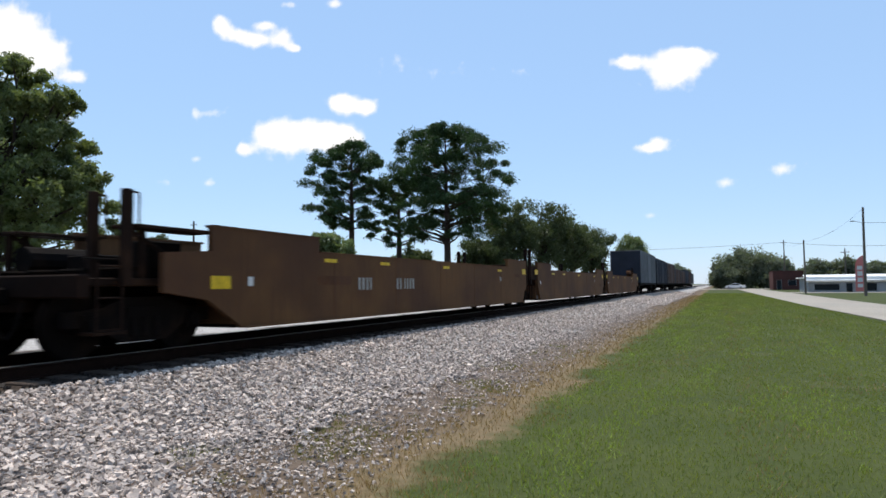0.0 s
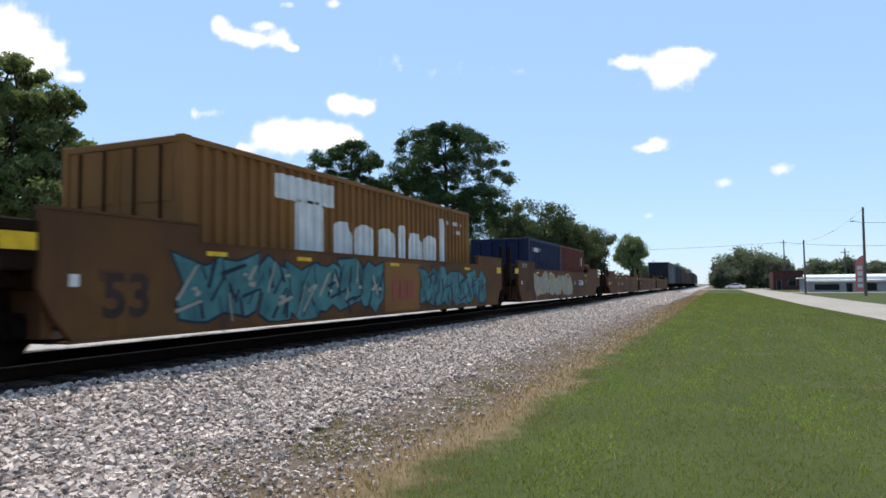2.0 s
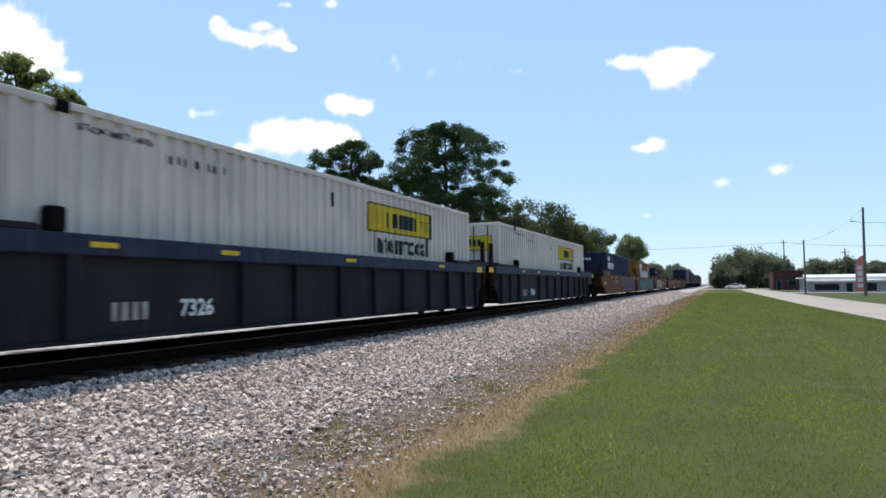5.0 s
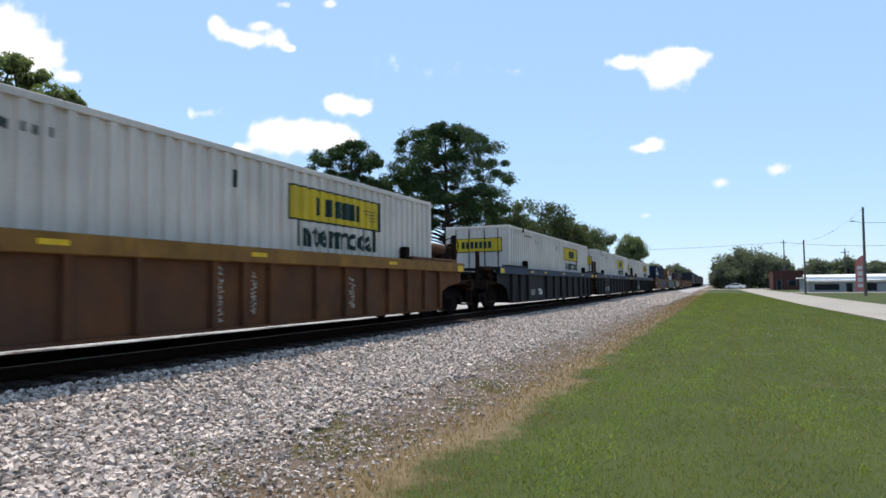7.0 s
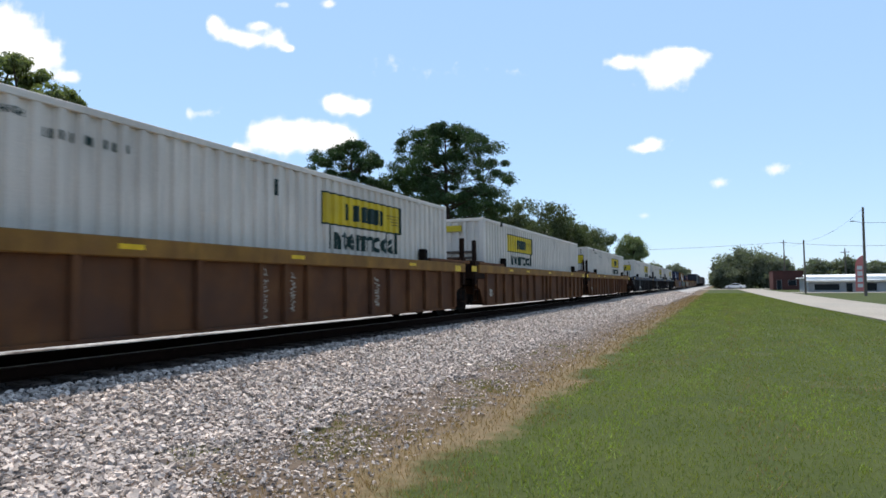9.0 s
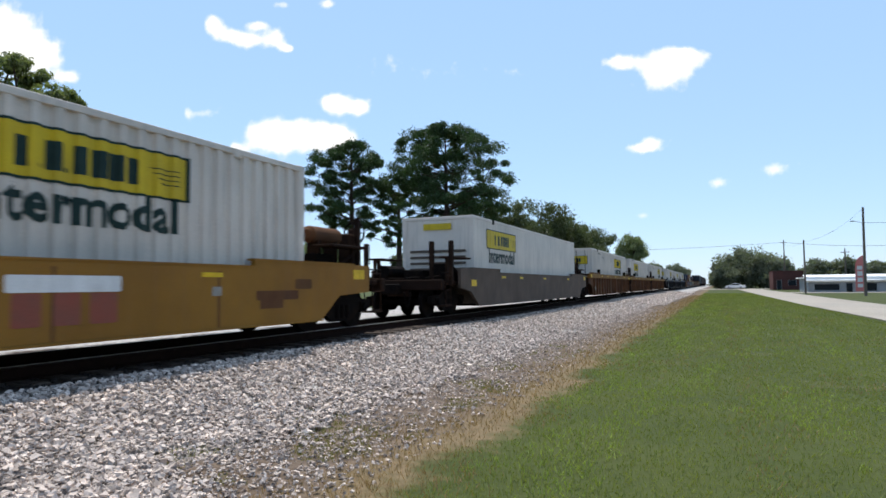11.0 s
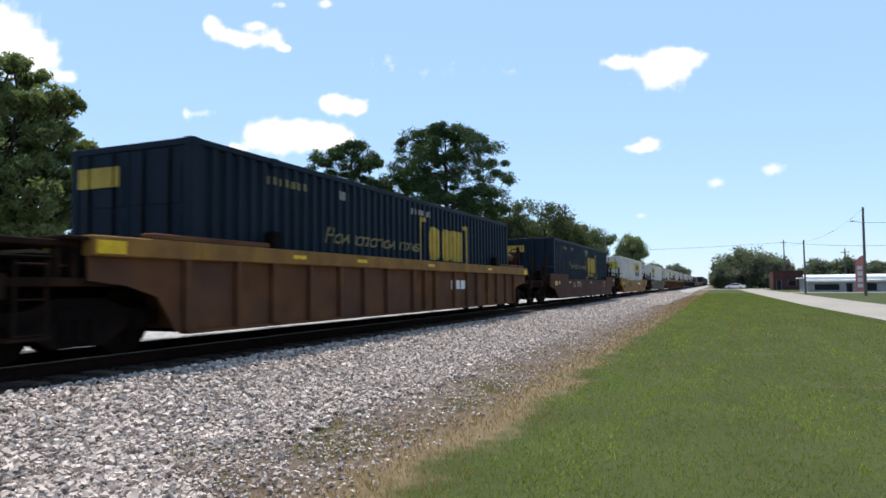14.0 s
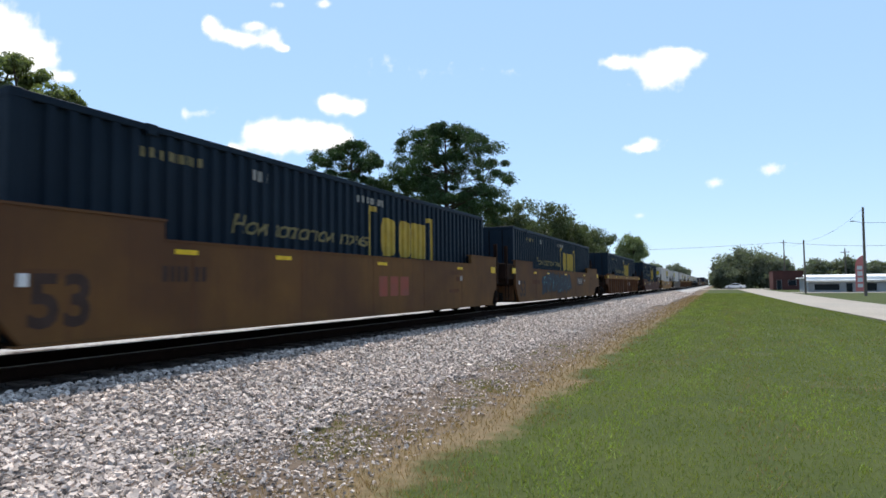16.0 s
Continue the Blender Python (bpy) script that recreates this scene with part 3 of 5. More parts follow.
def white_livery(c, y_sign=-1.0, smooth=False):
    L = 16.15
    # the panel stands towards the leading end
    on_side(c, rect(bmesh.new(), -1.76, 1.76, -0.34, 0.34), "decal_dark", 3.35, 2.2, L, smooth, "logo_border")
    bm = on_side(c, rect(bmesh.new(), -1.72, 1.72, -0.305, 0.305), "decal_yellow", 3.35, 2.2, L, smooth, "logo_panel", "yellow painted logo panel")
    for v in bm.data.vertices:
        v.co.x += 0.003
    bm = bmesh.new()
    for k, (yy, ww, hh) in enumerate(((-0.78, 0.16, 0.36), (-0.56, 0.05, 0.06), (-0.38, 0.19, 0.36), (-0.2, 0.05, 0.06), (0.0, 0.2, 0.36), (0.26, 0.2, 0.36), (0.52, 0.2, 0.36), (0.77, 0.18, 0.36))):
        rounded(bm, yy, 0 if hh > 0.1 else -0.15, ww, hh, 0.02)
    o = on_side(c, bm, "decal_dark", 3.3, 2.19, L, smooth, "logo_bar")
    for v in o.data.vertices:
        v.co.x += 0.006
    bm = bmesh.new()
    for k in range(4):
        rect(bm, -0.25 + 0.05 * k, 0.3, 0.10 - 0.07 * k, 0.115 - 0.07 * k)
    o = on_side(c, bm, "decal_dark", 4.65, 2.18, L, smooth, "logo_line")
    for v in o.data.vertices:
        v.co.x += 0.006
    bm = text_bm("Intermodal", 0.70, 1.0)
    on_side(c, bm, "decal_dark", 3.35, 1.60, L, smooth, "lettering", "dark green lettering")
    bm = text_bm("STACK LIMIT 3 HIGH", 0.12, 1.1)
    on_side(c, bm, "decal_dark", -5.2, 2.62, L, smooth, "stencil")
    on_side(c, dashes(11, 0.06, 0.12, 0.05), "decal_dark", -3.75, 2.46, L, smooth, "number_mark")
    on_side(c, rect(bmesh.new(), -0.03, 0.03, -0.15, 0.15), "decal_dark", 0.1, 2.40, L, smooth, "mark")
    part("lifting_pocket", boxes((1.27, 1.31, -6.15, -5.95, 2.74, 2.89), bevel=0.01), "steel", c, "dark lifting casting")
    part("lifting_pocket", boxes((1.27, 1.31, 6.05, 6.25, 2.74, 2.89), bevel=0.01), "white_box", c)
    # rear door panel
    for mtl, y, hw, hh in (("decal_dark", -8.083, 1.02, 0.27), ("decal_yellow", -8.089, 0.99, 0.245)):
        part("door_panel", boxes((-hw, hw, y - 0.004, y, 2.15 - hh, 2.15 + hh)), mtl, c)
    bm = bmesh.new()
    for k in range(7):
        box(bm, -0.62 + k * 0.18, -0.49 + k * 0.18, -8.1, -8.095, 2.02, 2.28)
    part("door_panel_mark", bm, "decal_dark", c)


def gold_livery(c):
    L = 16.15
    # three plain blocks between two brackets
    for yy, ww, rr in ((-0.88, 0.80, 0.30), (0.0, 0.66, 0.16), (0.86, 0.78, 0.05)):
        on_side(c, rounded(bmesh.new(), yy, 0, ww, 0.92, rr), "decal_gold", 2.05, 1.77, L, False, "logo_block", "plain gold logo block")
    for s in (-1, 1):
        bm = bmesh.new()
        rect(bm, *sorted((s * 1.70, s * 1.83)), -0.80, 0.72)
        rect(bm, *sorted((s * 1.45, s * 1.70)), 0.60, 0.72)
        rect(bm, *sorted((s * 1.45, s * 1.70)), -0.80, -0.68)
        on_side(c, bm, "decal_gold", 2.02, 1.72, L, False, "logo_bracket")
    on_side(c, text_bm("INTERMODAL", 0.30, 1.15), "decal_gold", 2.05, 1.14, L)
    on_side(c, text_bm("How tomorrow moves", 0.47, 1.02, 0.28, 0.006), "dim_gold", -2.1, 1.63, L)
    on_side(c, dashes(10, 0.08, 0.15, 0.06, 5), "decal_grey", 0.4, 2.55, L, False, "number_mark")
    on_side(c, dashes(10, 0.08, 0.14, 0.06, 6), "dim_gold", -5.6, 2.5, L, False, "number_mark")
    on_side(c, dashes(3, 0.10, 0.18, 0.05, 7), "decal_grey", -3.6, 2.52, L, False, "number_mark")
    part("lifting_pocket", boxes((1.27, 1.31, -6.15, -5.95, 2.74, 2.9), bevel=0.01), "teal_box", c)
    part("door_panel", boxes((-1.12, -0.2, -8.093, -8.083, 2.22, 2.55)), "decal_gold", c, "plain gold logo blocks on the doors")


def put(c, centre, label, deck=0.335, group="containers on the train"):
    tagged(c, label, "container", group)
    c.matrix_basis = pose(TRACK_X, centre, RAIL_Z + deck)
    MOVERS.append((c, TRACK_X, centre, RAIL_Z + deck))
    return c


def wall_mark(car, bm, material, y, z, name="lettering", label="", lift=0.0):
    """Flat shapes on the near wall of a smooth-sided well car."""
    for v in bm.verts:
        v.co = Vector((1.519 + lift, v.co.y + y, v.co.z + z))
    bmesh.ops.recalc_face_normals(bm, faces=bm.faces[:])
    return part(name, bm, material, car, label)


def scrawl(car, y0, y1, z0, z1, fill, edge, light, seed, n=6, ink=None):
    """Sprayed graffiti: jagged interlocking shapes with dark outlines and lighter inner strokes."""
    rnd = random.Random(seed)
    w = (y1 - y0) / n

    def blob(bm, cy, cz, rw, rh, k=13):
        vs = []
        for i in range(k):
            a = 2 * math.pi * i / k
            r = rnd.uniform(0.62, 1.12)
            sq = max(abs(math.cos(a)), abs(math.sin(a)))
            vs.append(bm.verts.new((0, cy + rw * r * math.cos(a) / sq * 0.9, max(z0 - 0.02, min(z1 + 0.03, cz + rh * r * math.sin(a) / sq * 0.95)))))
        bm.faces.new(vs)

    h = (z1 - z0) / 2
    for i in range(n):
        e, f, g, d = bmesh.new(), bmesh.new(), bmesh.new(), bmesh.new()
        cy, cz = y0 + (i + 0.5) * w, (z0 + z1) / 2 + rnd.uniform(-0.06, 0.06)
        st = rnd.getstate()
        blob(e, cy, cz, w * 0.80, h * 1.06)
        rnd.setstate(st)
        blob(f, cy, cz, w * 0.72, h * 0.97)
        for k in range(9):
            yy, zz = cy + rnd.uniform(-0.42, 0.42) * w, cz + rnd.uniform(-0.7, 0.6) * h
            a, ln = rnd.choice((0.25, 0.9, 1.2, 1.45, 1.75, 2.0)), rnd.uniform(0.2, 0.6) * h
            t = rnd.uniform(0.012, 0.045)
            c, s = math.cos(a), math.sin(a)
            tgt = d if k % 5 else g
            tgt.faces.new([tgt.verts.new((0, yy + c * u - s * q, zz + s * u + c * q)) for u, q in ((-ln, -t), (ln, -t * 0.4), (ln * 0.8, t), (-ln, t))])
        for k in range(2):
            blob(g, cy + rnd.uniform(-0.35, 0.35) * w, cz + rnd.uniform(-0.5, 0.5) * h, w * rnd.uniform(0.05, 0.13), h * rnd.uniform(0.05, 0.10), 7)
        lift = 0.0012 * (i % 2)
        letter = wall_mark(car, f, fill, 0, 0, "graffiti_letter", lift=0.003 + lift)
        for nm, bm, mt, up in (("outline", e, edge, lift * 0.4), ("stroke", d, ink or edge, 0.006 + lift), ("highlight", g, light, 0.009 + lift)):
            wall_mark(car, bm, mt, 0, 0, nm, lift=up).parent = letter


def scribble(y, z0, z1, w, seed):
    """A tall looping chalk scrawl on a recessed panel."""
    rnd = random.Random(seed)
    bm = bmesh.new()
    n = 34
    pts = [Vector((1.404, y + w * math.sin(k * 1.9 + rnd.uniform(-0.5, 0.5)) * rnd.uniform(0.4, 1.0), z0 + (z1 - z0) * (k / n + rnd.uniform(-0.035, 0.035)))) for k in range(n)]
    for k, (a, b) in enumerate(zip(pts, pts[1:])):
        if k % 9 == 8:
            continue
        side = (b - a).cross(Vector((1, 0, 0))).normalized() * 0.011
        bm.faces.new([bm.verts.new(p) for p in (a - side, b - side, b + side, a + side)])
    bmesh.ops.recalc_face_normals(bm, faces=bm.faces[:])
    return bm


def number_row(car, y, z, h, n, material, seed, box_material=None):
    if box_material:
        wall_mark(car, rect(bmesh.new(), -n * h * 0.46, n * h * 0.46, -h * 0.8, h * 0.8), box_material, y, z, "number_panel")
    wall_mark(car, dashes(n, h * 0.5, h, h * 0.24, seed), material, y, z, "number_mark", lift=0.003)


def digits(car, words, y, z, size, material, box_material=None):
    if box_material:
        w = len(words) * size * 0.36
        wall_mark(car, rect(bmesh.new(), -w, w, -size * 0.55, size * 0.55), box_material, y, z, "number_panel")
    wall_mark(car, text_bm(words, size, 1.1), material, y, z, "number", lift=0.003)


def small_marks(car, seed, mid=1.58):
    """Data panels, stencils and patches on a well wall."""
    rnd = random.Random(seed)
    wall_mark(car, rect(bmesh.new(), -0.10, 0.10, -0.07, 0.07), "decal_grey", 5.4, 0.72 * mid, "data_plate")
    wall_mark(car, rect(bmesh.new(), -0.065, 0.065, -0.075, 0.075), "decal_white", -8.02, 1.02, "data_plate")
    for k in range(4):
        w, h = rnd.uniform(0.5, 1.3), rnd.uniform(0.10, 0.22)
        y = rnd.choice((-7.4, -5.2, 6.9, 7.6, 5.0)) + rnd.uniform(-0.3, 0.3)
        wall_mark(car, rounded(bmesh.new(), 0, 0, w, h, 0.04), "rust" if k % 2 else "tan", y, rnd.uniform(0.45, 0.9) * mid, "paint_patch", lift=-0.0015 + 0.0003 * k)
    for k in range(1, 6):
        y = -8.2 + k * 2.73
        part("weld_seam", boxes((1.514, 1.5185, y - 0.02, y + 0.02, 0.31, mid - 0.02)), "rust", car)


TAN_WELL = "faded tan steel well car with rust streaks"
# leading boxcars
BOXCARS = ((81.5, "dark_box", "grey_box", 4.25, "dark-ended boxcar with pale grey sides"), (100.5, "dark_box", "dark_box", 4.1, "dark weathered steel boxcar with flat roof"),
           (119.5, "brown_box", "brown_box", 4.1, "brown weathered steel boxcar with flat roof"), (138.5, "grey_box", "brown_box", 3.6, "brown boxcar with grey ends"),
           (157.5, "brown_box", "brown_box", 3.6, "brown weathered steel boxcar with flat roof"), (176.5, "dark_box", "dark_box", 4.1, "dark weathered steel boxcar with flat roof"),
           (195.5, "brown_box", "brown_box", 4.1, "brown weathered steel boxcar with flat roof"), (214.5, "grey_box", "grey_box", 3.8, "pale grey steel boxcar with flat roof"))
for yc, end_m, side_m, top, label in BOXCARS:
    car = railcar("boxcar", label, "railcar", yc - 5.0, "boxcars ahead of the well cars")
    for s in (-1, 1):
        part("side_wall", wave_wall(-8.2, 8.2, 1.05, top, 0.6, 0.03, 1.5) if s > 0 else boxes((-1.5, -1.46, -8.2, 8.2, 1.05, top)), side_m, car)
        part("end_wall", boxes((-1.5, 1.5, *sorted((s * 8.2, s * 8.26)), 1.0, top), *[(-1.4, 1.4, *sorted((s * 8.26, s * 8.3)), 1.3 + k * 0.55, 1.42 + k * 0.55) for k in range(5)]), end_m, car)
        part("corner_post", boxes((s * 1.47 - 0.04, s * 1.47 + 0.04, -8.3, -8.22, 1.0, top)), "grey_box", car)
        truck(car, s * 6.6)
    part("door", boxes((1.505, 1.54, -1.5, 1.5, 1.1, top - 0.15), bevel=0.01), side_m, car)
    part("roof", boxes((-1.5, 1.5, -8.3, 8.3, top, top + 0.08), bevel=0.02), "grey_box", car)
    part("underframe", boxes((-1.45, 1.45, -8.9, 8.9, 0.85, 1.05), (-0.2, 0.2, -9.5, 9.5, 0.7, 0.9)), "steel", car)

w_c = well_car(54.8, "smooth", "tan", "end", "mid", "empty " + TAN_WELL)
w_b = well_car(35.8, "smooth", "tan", "joint", "mid", "empty " + TAN_WELL)
w_a = well_car(16.75, "smooth", "tan", "joint", "end", "empty " + TAN_WELL + ", lettered in grey")
number_row(w_a, -4.2, 0.98, 0.26, 4, "decal_grey", 11)
number_row(w_a, -2.2, 0.98, 0.26, 6, "decal_grey", 12)
w_red = well_car(-6.4, "smooth", "tan", "end", "mid", "tan well car sprayed with cream graffiti letters")
number_row(w_red, 2.3, 1.02, 0.24, 4, "decal_grey", 13, "decal_brown")
digits(w_red, "732580", 3.9, 1.02, 0.40, "decal_white", "decal_brown")
scrawl(w_red, -6.0, 1.4, 0.36, 1.52, "spray_cream", "tan2", "decal_yellow", 4, 6, "decal_grey")
number_row(w_red, -7.6, 1.70, 0.16, 8, "spray_cream", 14)
wall_mark(w_red, text_bm("53", 0.6), "decal_brown", -7.2, 0.85)
w_trop = well_car(-25.75, "smooth", "tan2", "joint", "mid", "tan well car covered with turquoise graffiti")
wall_mark(w_trop, text_bm("53", 0.78), "decal_brown", -7.25, 0.80)
scrawl(w_trop, -6.3, -0.2, 0.34, 1.50, "spray_teal", "spray_dark", "spray_cream", 8, 7)
scrawl(w_trop, 1.9, 6.9, 0.34, 1.45, "spray_teal", "spray_dark", "spray_purple", 9, 6)
wall_mark(w_trop, rect(bmesh.new(), -0.95, 0.95, -0.6, 0.55), "orange_box", 0.85, 0.93, "number_panel")
wall_mark(w_trop, rounded(rounded(rounded(bmesh.new(), -0.4, 0, 0.3, 0.45, 0.03), 0, 0, 0.3, 0.45, 0.03), 0.42, 0, 0.36, 0.45, 0.03), "decal_red", 0.8, 0.85, "logo", lift=0.012)
w_cron = well_car(-44.7, "smooth", "tan2", "joint", "end", "tan well car with purple graffiti on its leading half")
scrawl(w_cron, 0.6, 8.0, 0.34, 1.52, "spray_purple", "chord", "spray_cream", 21, 6, "spray_purple")
number_row(w_cron, -3.0, 1.12, 0.26, 9, "decal_grey", 15, "decal_brown")
number_row(w_cron, -7.0, 1.70, 0.16, 9, "spray_cream", 16)
for car, k in ((w_c, 2), (w_b, 3), (w_a, 5), (w_red, 7), (w_trop, 8), (w_cron, 9)):
    small_marks(car, k)

for yc, fr, re in ((-67.8, "end", "mid"), (-87.05, "joint", "mid"), (-106.3, "joint", "end")):
    car = well_car(yc, "ribbed", "slate", fr, re, "dark grey ribbed well car with navy top chord", "navy")
    bm = dashes(4, 0.12, 0.24, 0.06, 17)
    for v in bm.verts:
        v.co = Vector((1.405, v.co.y - 5.02, v.co.z + 0.62))
    part("number_mark", bm, "decal_grey", car)
    bm = text_bm("7326", 0.34, 1.0)
    for v in bm.verts:
        v.co = Vector((1.405, v.co.y - 3.88, v.co.z + 0.62))
    part("number", bm, "decal_white", car)
for yc, fr, re in ((-129.8, "end", "mid"), (-149.2, "joint", "mid"), (-168.65, "joint", "end")):
    car = well_car(yc, "ribbed", "rust", fr, re, "rusty brown ribbed well car with worn yellow top chord")
    for y, z0, z1, w, seed in ((-0.42, 0.40, 1.28, 0.11, 3), (0.40, 0.48, 1.22, 0.10, 4), (3.62, 0.45, 1.15, 0.16, 5), (-7.7, 0.55, 0.8, 0.25, 6)):
        part("chalk_mark", scribble(y, z0, z1, w, seed), "spray_cream", car, "chalk scribble")
car = well_car(-190.3, "smooth", "taupe", "end", "end", "grey-brown well car with faded paint", mid=1.35, high=1.46)
w_y = well_car(-215.9, "smooth", "yellow_car", "end", "end", "bright yellow well car with dark number panel", mid=1.26, high=1.37)
wall_mark(w_y, rect(bmesh.new(), -1.22, 1.22, -0.17, 0.17), "decal_brown", -4.0, 0.94, "number_panel")
number_row(w_y, -4.72, 0.94, 0.2, 4, "decal_grey", 20)
digits(w_y, "471696", -3.35, 0.94, 0.29, "decal_grey")
wall_mark(w_y, rounded(bmesh.new(), 0, 0, 1.5, 0.2, 0.03), "decal_white", 2.9, 0.98, "logo")
wall_mark(w_y, rounded(rounded(rounded(bmesh.new(), -0.5, 0, 0.35, 0.38, 0.03), 0, 0, 0.35, 0.38, 0.03), 0.5, 0, 0.4, 0.38, 0.03), "decal_red", 2.9, 0.68, "logo")
w_f = well_car(-239.5, "smooth", "brown", "end", "end", "dark red-brown well car with white number marks", mid=1.20, high=1.42)
number_row(w_f, -4.45, 0.92, 0.26, 3, "decal_grey", 23)
digits(w_f, "71134", -3.2, 0.92, 0.44, "decal_grey")
w_r = well_car(-263.3, "ribbed", "rust", "end", "end", "rusty brown ribbed well car with yellow top chord")
bm = rounded(rounded(rounded(bmesh.new(), -0.4, 0, 0.3, 0.26, 0.03), 0, 0, 0.3, 0.26, 0.03), 0.42, 0, 0.36, 0.26, 0.03)
for v in bm.verts:
    v.co = Vector((1.403, v.co.y + 2.62, v.co.z + 0.95))
part("logo", bm, "decal_white", w_r)
w_c3 = well_car(-287.1, "smooth", "tan2", "end", "mid", "tan well car with dark teal graffiti")
scrawl(w_c3, -4.4, 1.6, 0.5, 1.52, "spray_dark", "decal_brown", "spray_teal", 31, 7)
wall_mark(w_c3, text_bm("53", 0.85), "decal_brown", -7.5, 0.75)
digits(w_c3, "766548", 4.0, 1.1, 0.40, "decal_grey", "decal_brown")
w_c4 = well_car(-306.7, "smooth", "tan2", "joint", "mid", "tan well car with faded red logo shapes")
wall_mark(w_c4, text_bm("53", 0.85), "decal_brown", -7.55, 0.75)
wall_mark(w_c4, rounded(rounded(rounded(bmesh.new(), -0.55, 0, 0.4, 0.46, 0.03), 0, 0, 0.4, 0.46, 0.03), 0.55, 0, 0.46, 0.46, 0.03), "decal_red", 1.0, 0.92, "logo")
number_row(w_c4, -5.6, 1.12, 0.22, 6, "decal_brown", 26)
for car, k, top in ((w_y, 2, 1.2), (w_f, 3, 1.15), (w_c3, 5, 1.58), (w_c4, 7, 1.58)):
    small_marks(car, k, top)

# containers
red = container_kind(6.06, 2.59, "red_box")
on_side(red, dashes(3, 0.05, 0.5, 0.18, 2), "decal_white", 2.2, 1.9, 6.06, name="number_mark")
put(red, -3.42, "short oxide-red corrugated container in a well car")
sea = container_kind(6.06, 2.59, "blue_box")
bm = bmesh.new()
for k in range(5):
    rounded(bm, -0.42 + k * 0.22, 0, 0.17, 0.20 if k < 4 else 0.2, 0.07)
on_side(sea, bm, "decal_white", -1.55, 2.12, 6.06, name="logo")
on_side(sea, rounded(bmesh.new(), 0, 0, 0.35, 0.2, 0.08), "decal_red", -2.3, 2.12, 6.06, name="logo")
put(sea, -9.5, "short dark blue corrugated container in a well car")
trop = container_kind(12.19, 2.9, "orange_box")
bm = bmesh.new()
rounded(bm, -2.85, 1.02, 2.0, 0.46, 0.1)
rounded(bm, -2.75, 0.1, 0.9, 1.5, 0.12)
for yy, ww, hh in ((-1.55, 0.75, 1.2), (-0.6, 0.85, 1.2), (0.45, 0.85, 1.2), (1.25, 0.38, 1.35), (2.05, 0.85, 1.2), (3.05, 0.85, 1.2), (3.9, 0.45, 1.75)):
    rounded(bm, yy, -0.65 + hh / 2, ww, hh, 0.12 if ww < 0.5 else 0.3)
on_side(trop, bm, "decal_white", 0, 1.42, 12.19, name="logo", label="plain white logo shapes")
on_side(trop, dashes(9, 0.08, 0.12, 0.05, 4), "decal_white", 4.95, 2.45, 12.19, name="number_mark")
on_side(trop, dashes(4, 0.08, 0.12, 0.05, 5), "decal_white", 5.1, 2.2, 12.19, name="number_mark")
put(trop, -25.75, "ochre forty-foot corrugated container with white logo")
cron = container_kind(12.19, 2.9, "blue_box")
bm = bmesh.new()
for k in range(6):
    rounded(bm, -1.1 + k * 0.44, 0, 0.34, 0.44, 0.12 if k in (0, 2, 4) else 0.04)
on_side(cron, bm, "decal_white", -4.3, 1.96, 12.19, name="logo", label="plain white logo shapes")
bm = bmesh.new()
for k in range(3):
    rounded(bm, -0.28 + k * 0.28, 0.0 if k != 1 else 0.06, 0.22, 0.3, 0.08)
on_side(cron, bm, "decal_white", -5.1, 2.46, 12.19, name="logo")
on_side(cron, dashes(2, 0.06, 1.1, 0.3, 2), "decal_grey", 5.3, 1.6, 12.19, name="number_mark")
part("door_mark", boxes(*[(-1.0 + k * 0.2, -0.86 + k * 0.2, -6.10, -6.094, 2.35, 2.52) for k in range(6)]), "decal_white", cron)
put(cron, -44.7, "blue forty-foot corrugated container with white logo")

white = container_kind(16.15, 2.9, "white_box")
white_livery(white)
WHITE = "white fifty-three-foot corrugated container with yellow logo panel"
put(white, -67.78, WHITE)
for yc in (-87.05, -106.33, -129.8, -168.65, -215.95):
    put(copy_thing(white, pose(0, 0, 0)), yc, WHITE)


def turned_white(centre, shift, smooth, label):
    """A white container carried the other way round: plain slatted wall to the rear."""
    c = container_kind(16.15, 2.9, "white_box", smooth)
    body = [o for o in c.children]
    white_livery(c, smooth=smooth)
    extra = [o for o in c.children if o not in body]
    for o in body:
        o.rotation_euler = (0, 0, math.pi)
    for o in extra:
        if o.name.startswith(("door_panel", "stencil", "number_mark", "mark")):
            bpy.data.objects.remove(o)
        elif not o.name.startswith("lifting"):
            o.location.y += shift
    bm = boxes(*[(-1.0, 1.0, -8.10, -8.06, 0.3 + k * 0.2, 0.38 + k * 0.2) for k in range(8)], bevel=0.01)
    part("front_slat", bm, "taupe", c)
    part("front_panel", boxes((-0.5, 0.5, -8.10, -8.07, 2.45, 2.66)), "decal_yellow", c)
    return put(c, centre, label)


turned_white(-149.2, -0.31 * 22, False, "white corrugated container carried nose to the rear")
turned_white(-190.3, -0.31 * 27, True, "smooth-sided white container on a grey-brown well car")
gold = container_kind(16.15, 2.9, "teal_box")
gold_livery(gold)
GOLD = "dark blue fifty-three-foot corrugated container with gold logo"
put(gold, -239.55, GOLD)
for yc in (-263.3, -287.05, -306.7):
    put(copy_thing(gold, pose(0, 0, 0)), yc, GOLD)


# ---- ground ----
def ground_z(x):
    pts = ((-1500, 0.0), (-22, 0.0), (-19, 0.30), (-16.0, 0.40), (-11.0, 0.42), (-6.7, 0.42), (-4.2, 0.06), (-2.2, 0.0), (1500, 0.0))
    for (a, za), (b, zb) in zip(pts, pts[1:]):
        if a <= x <= b:
            return za + (zb - za) * (x - a) / (b - a)
    return 0.0


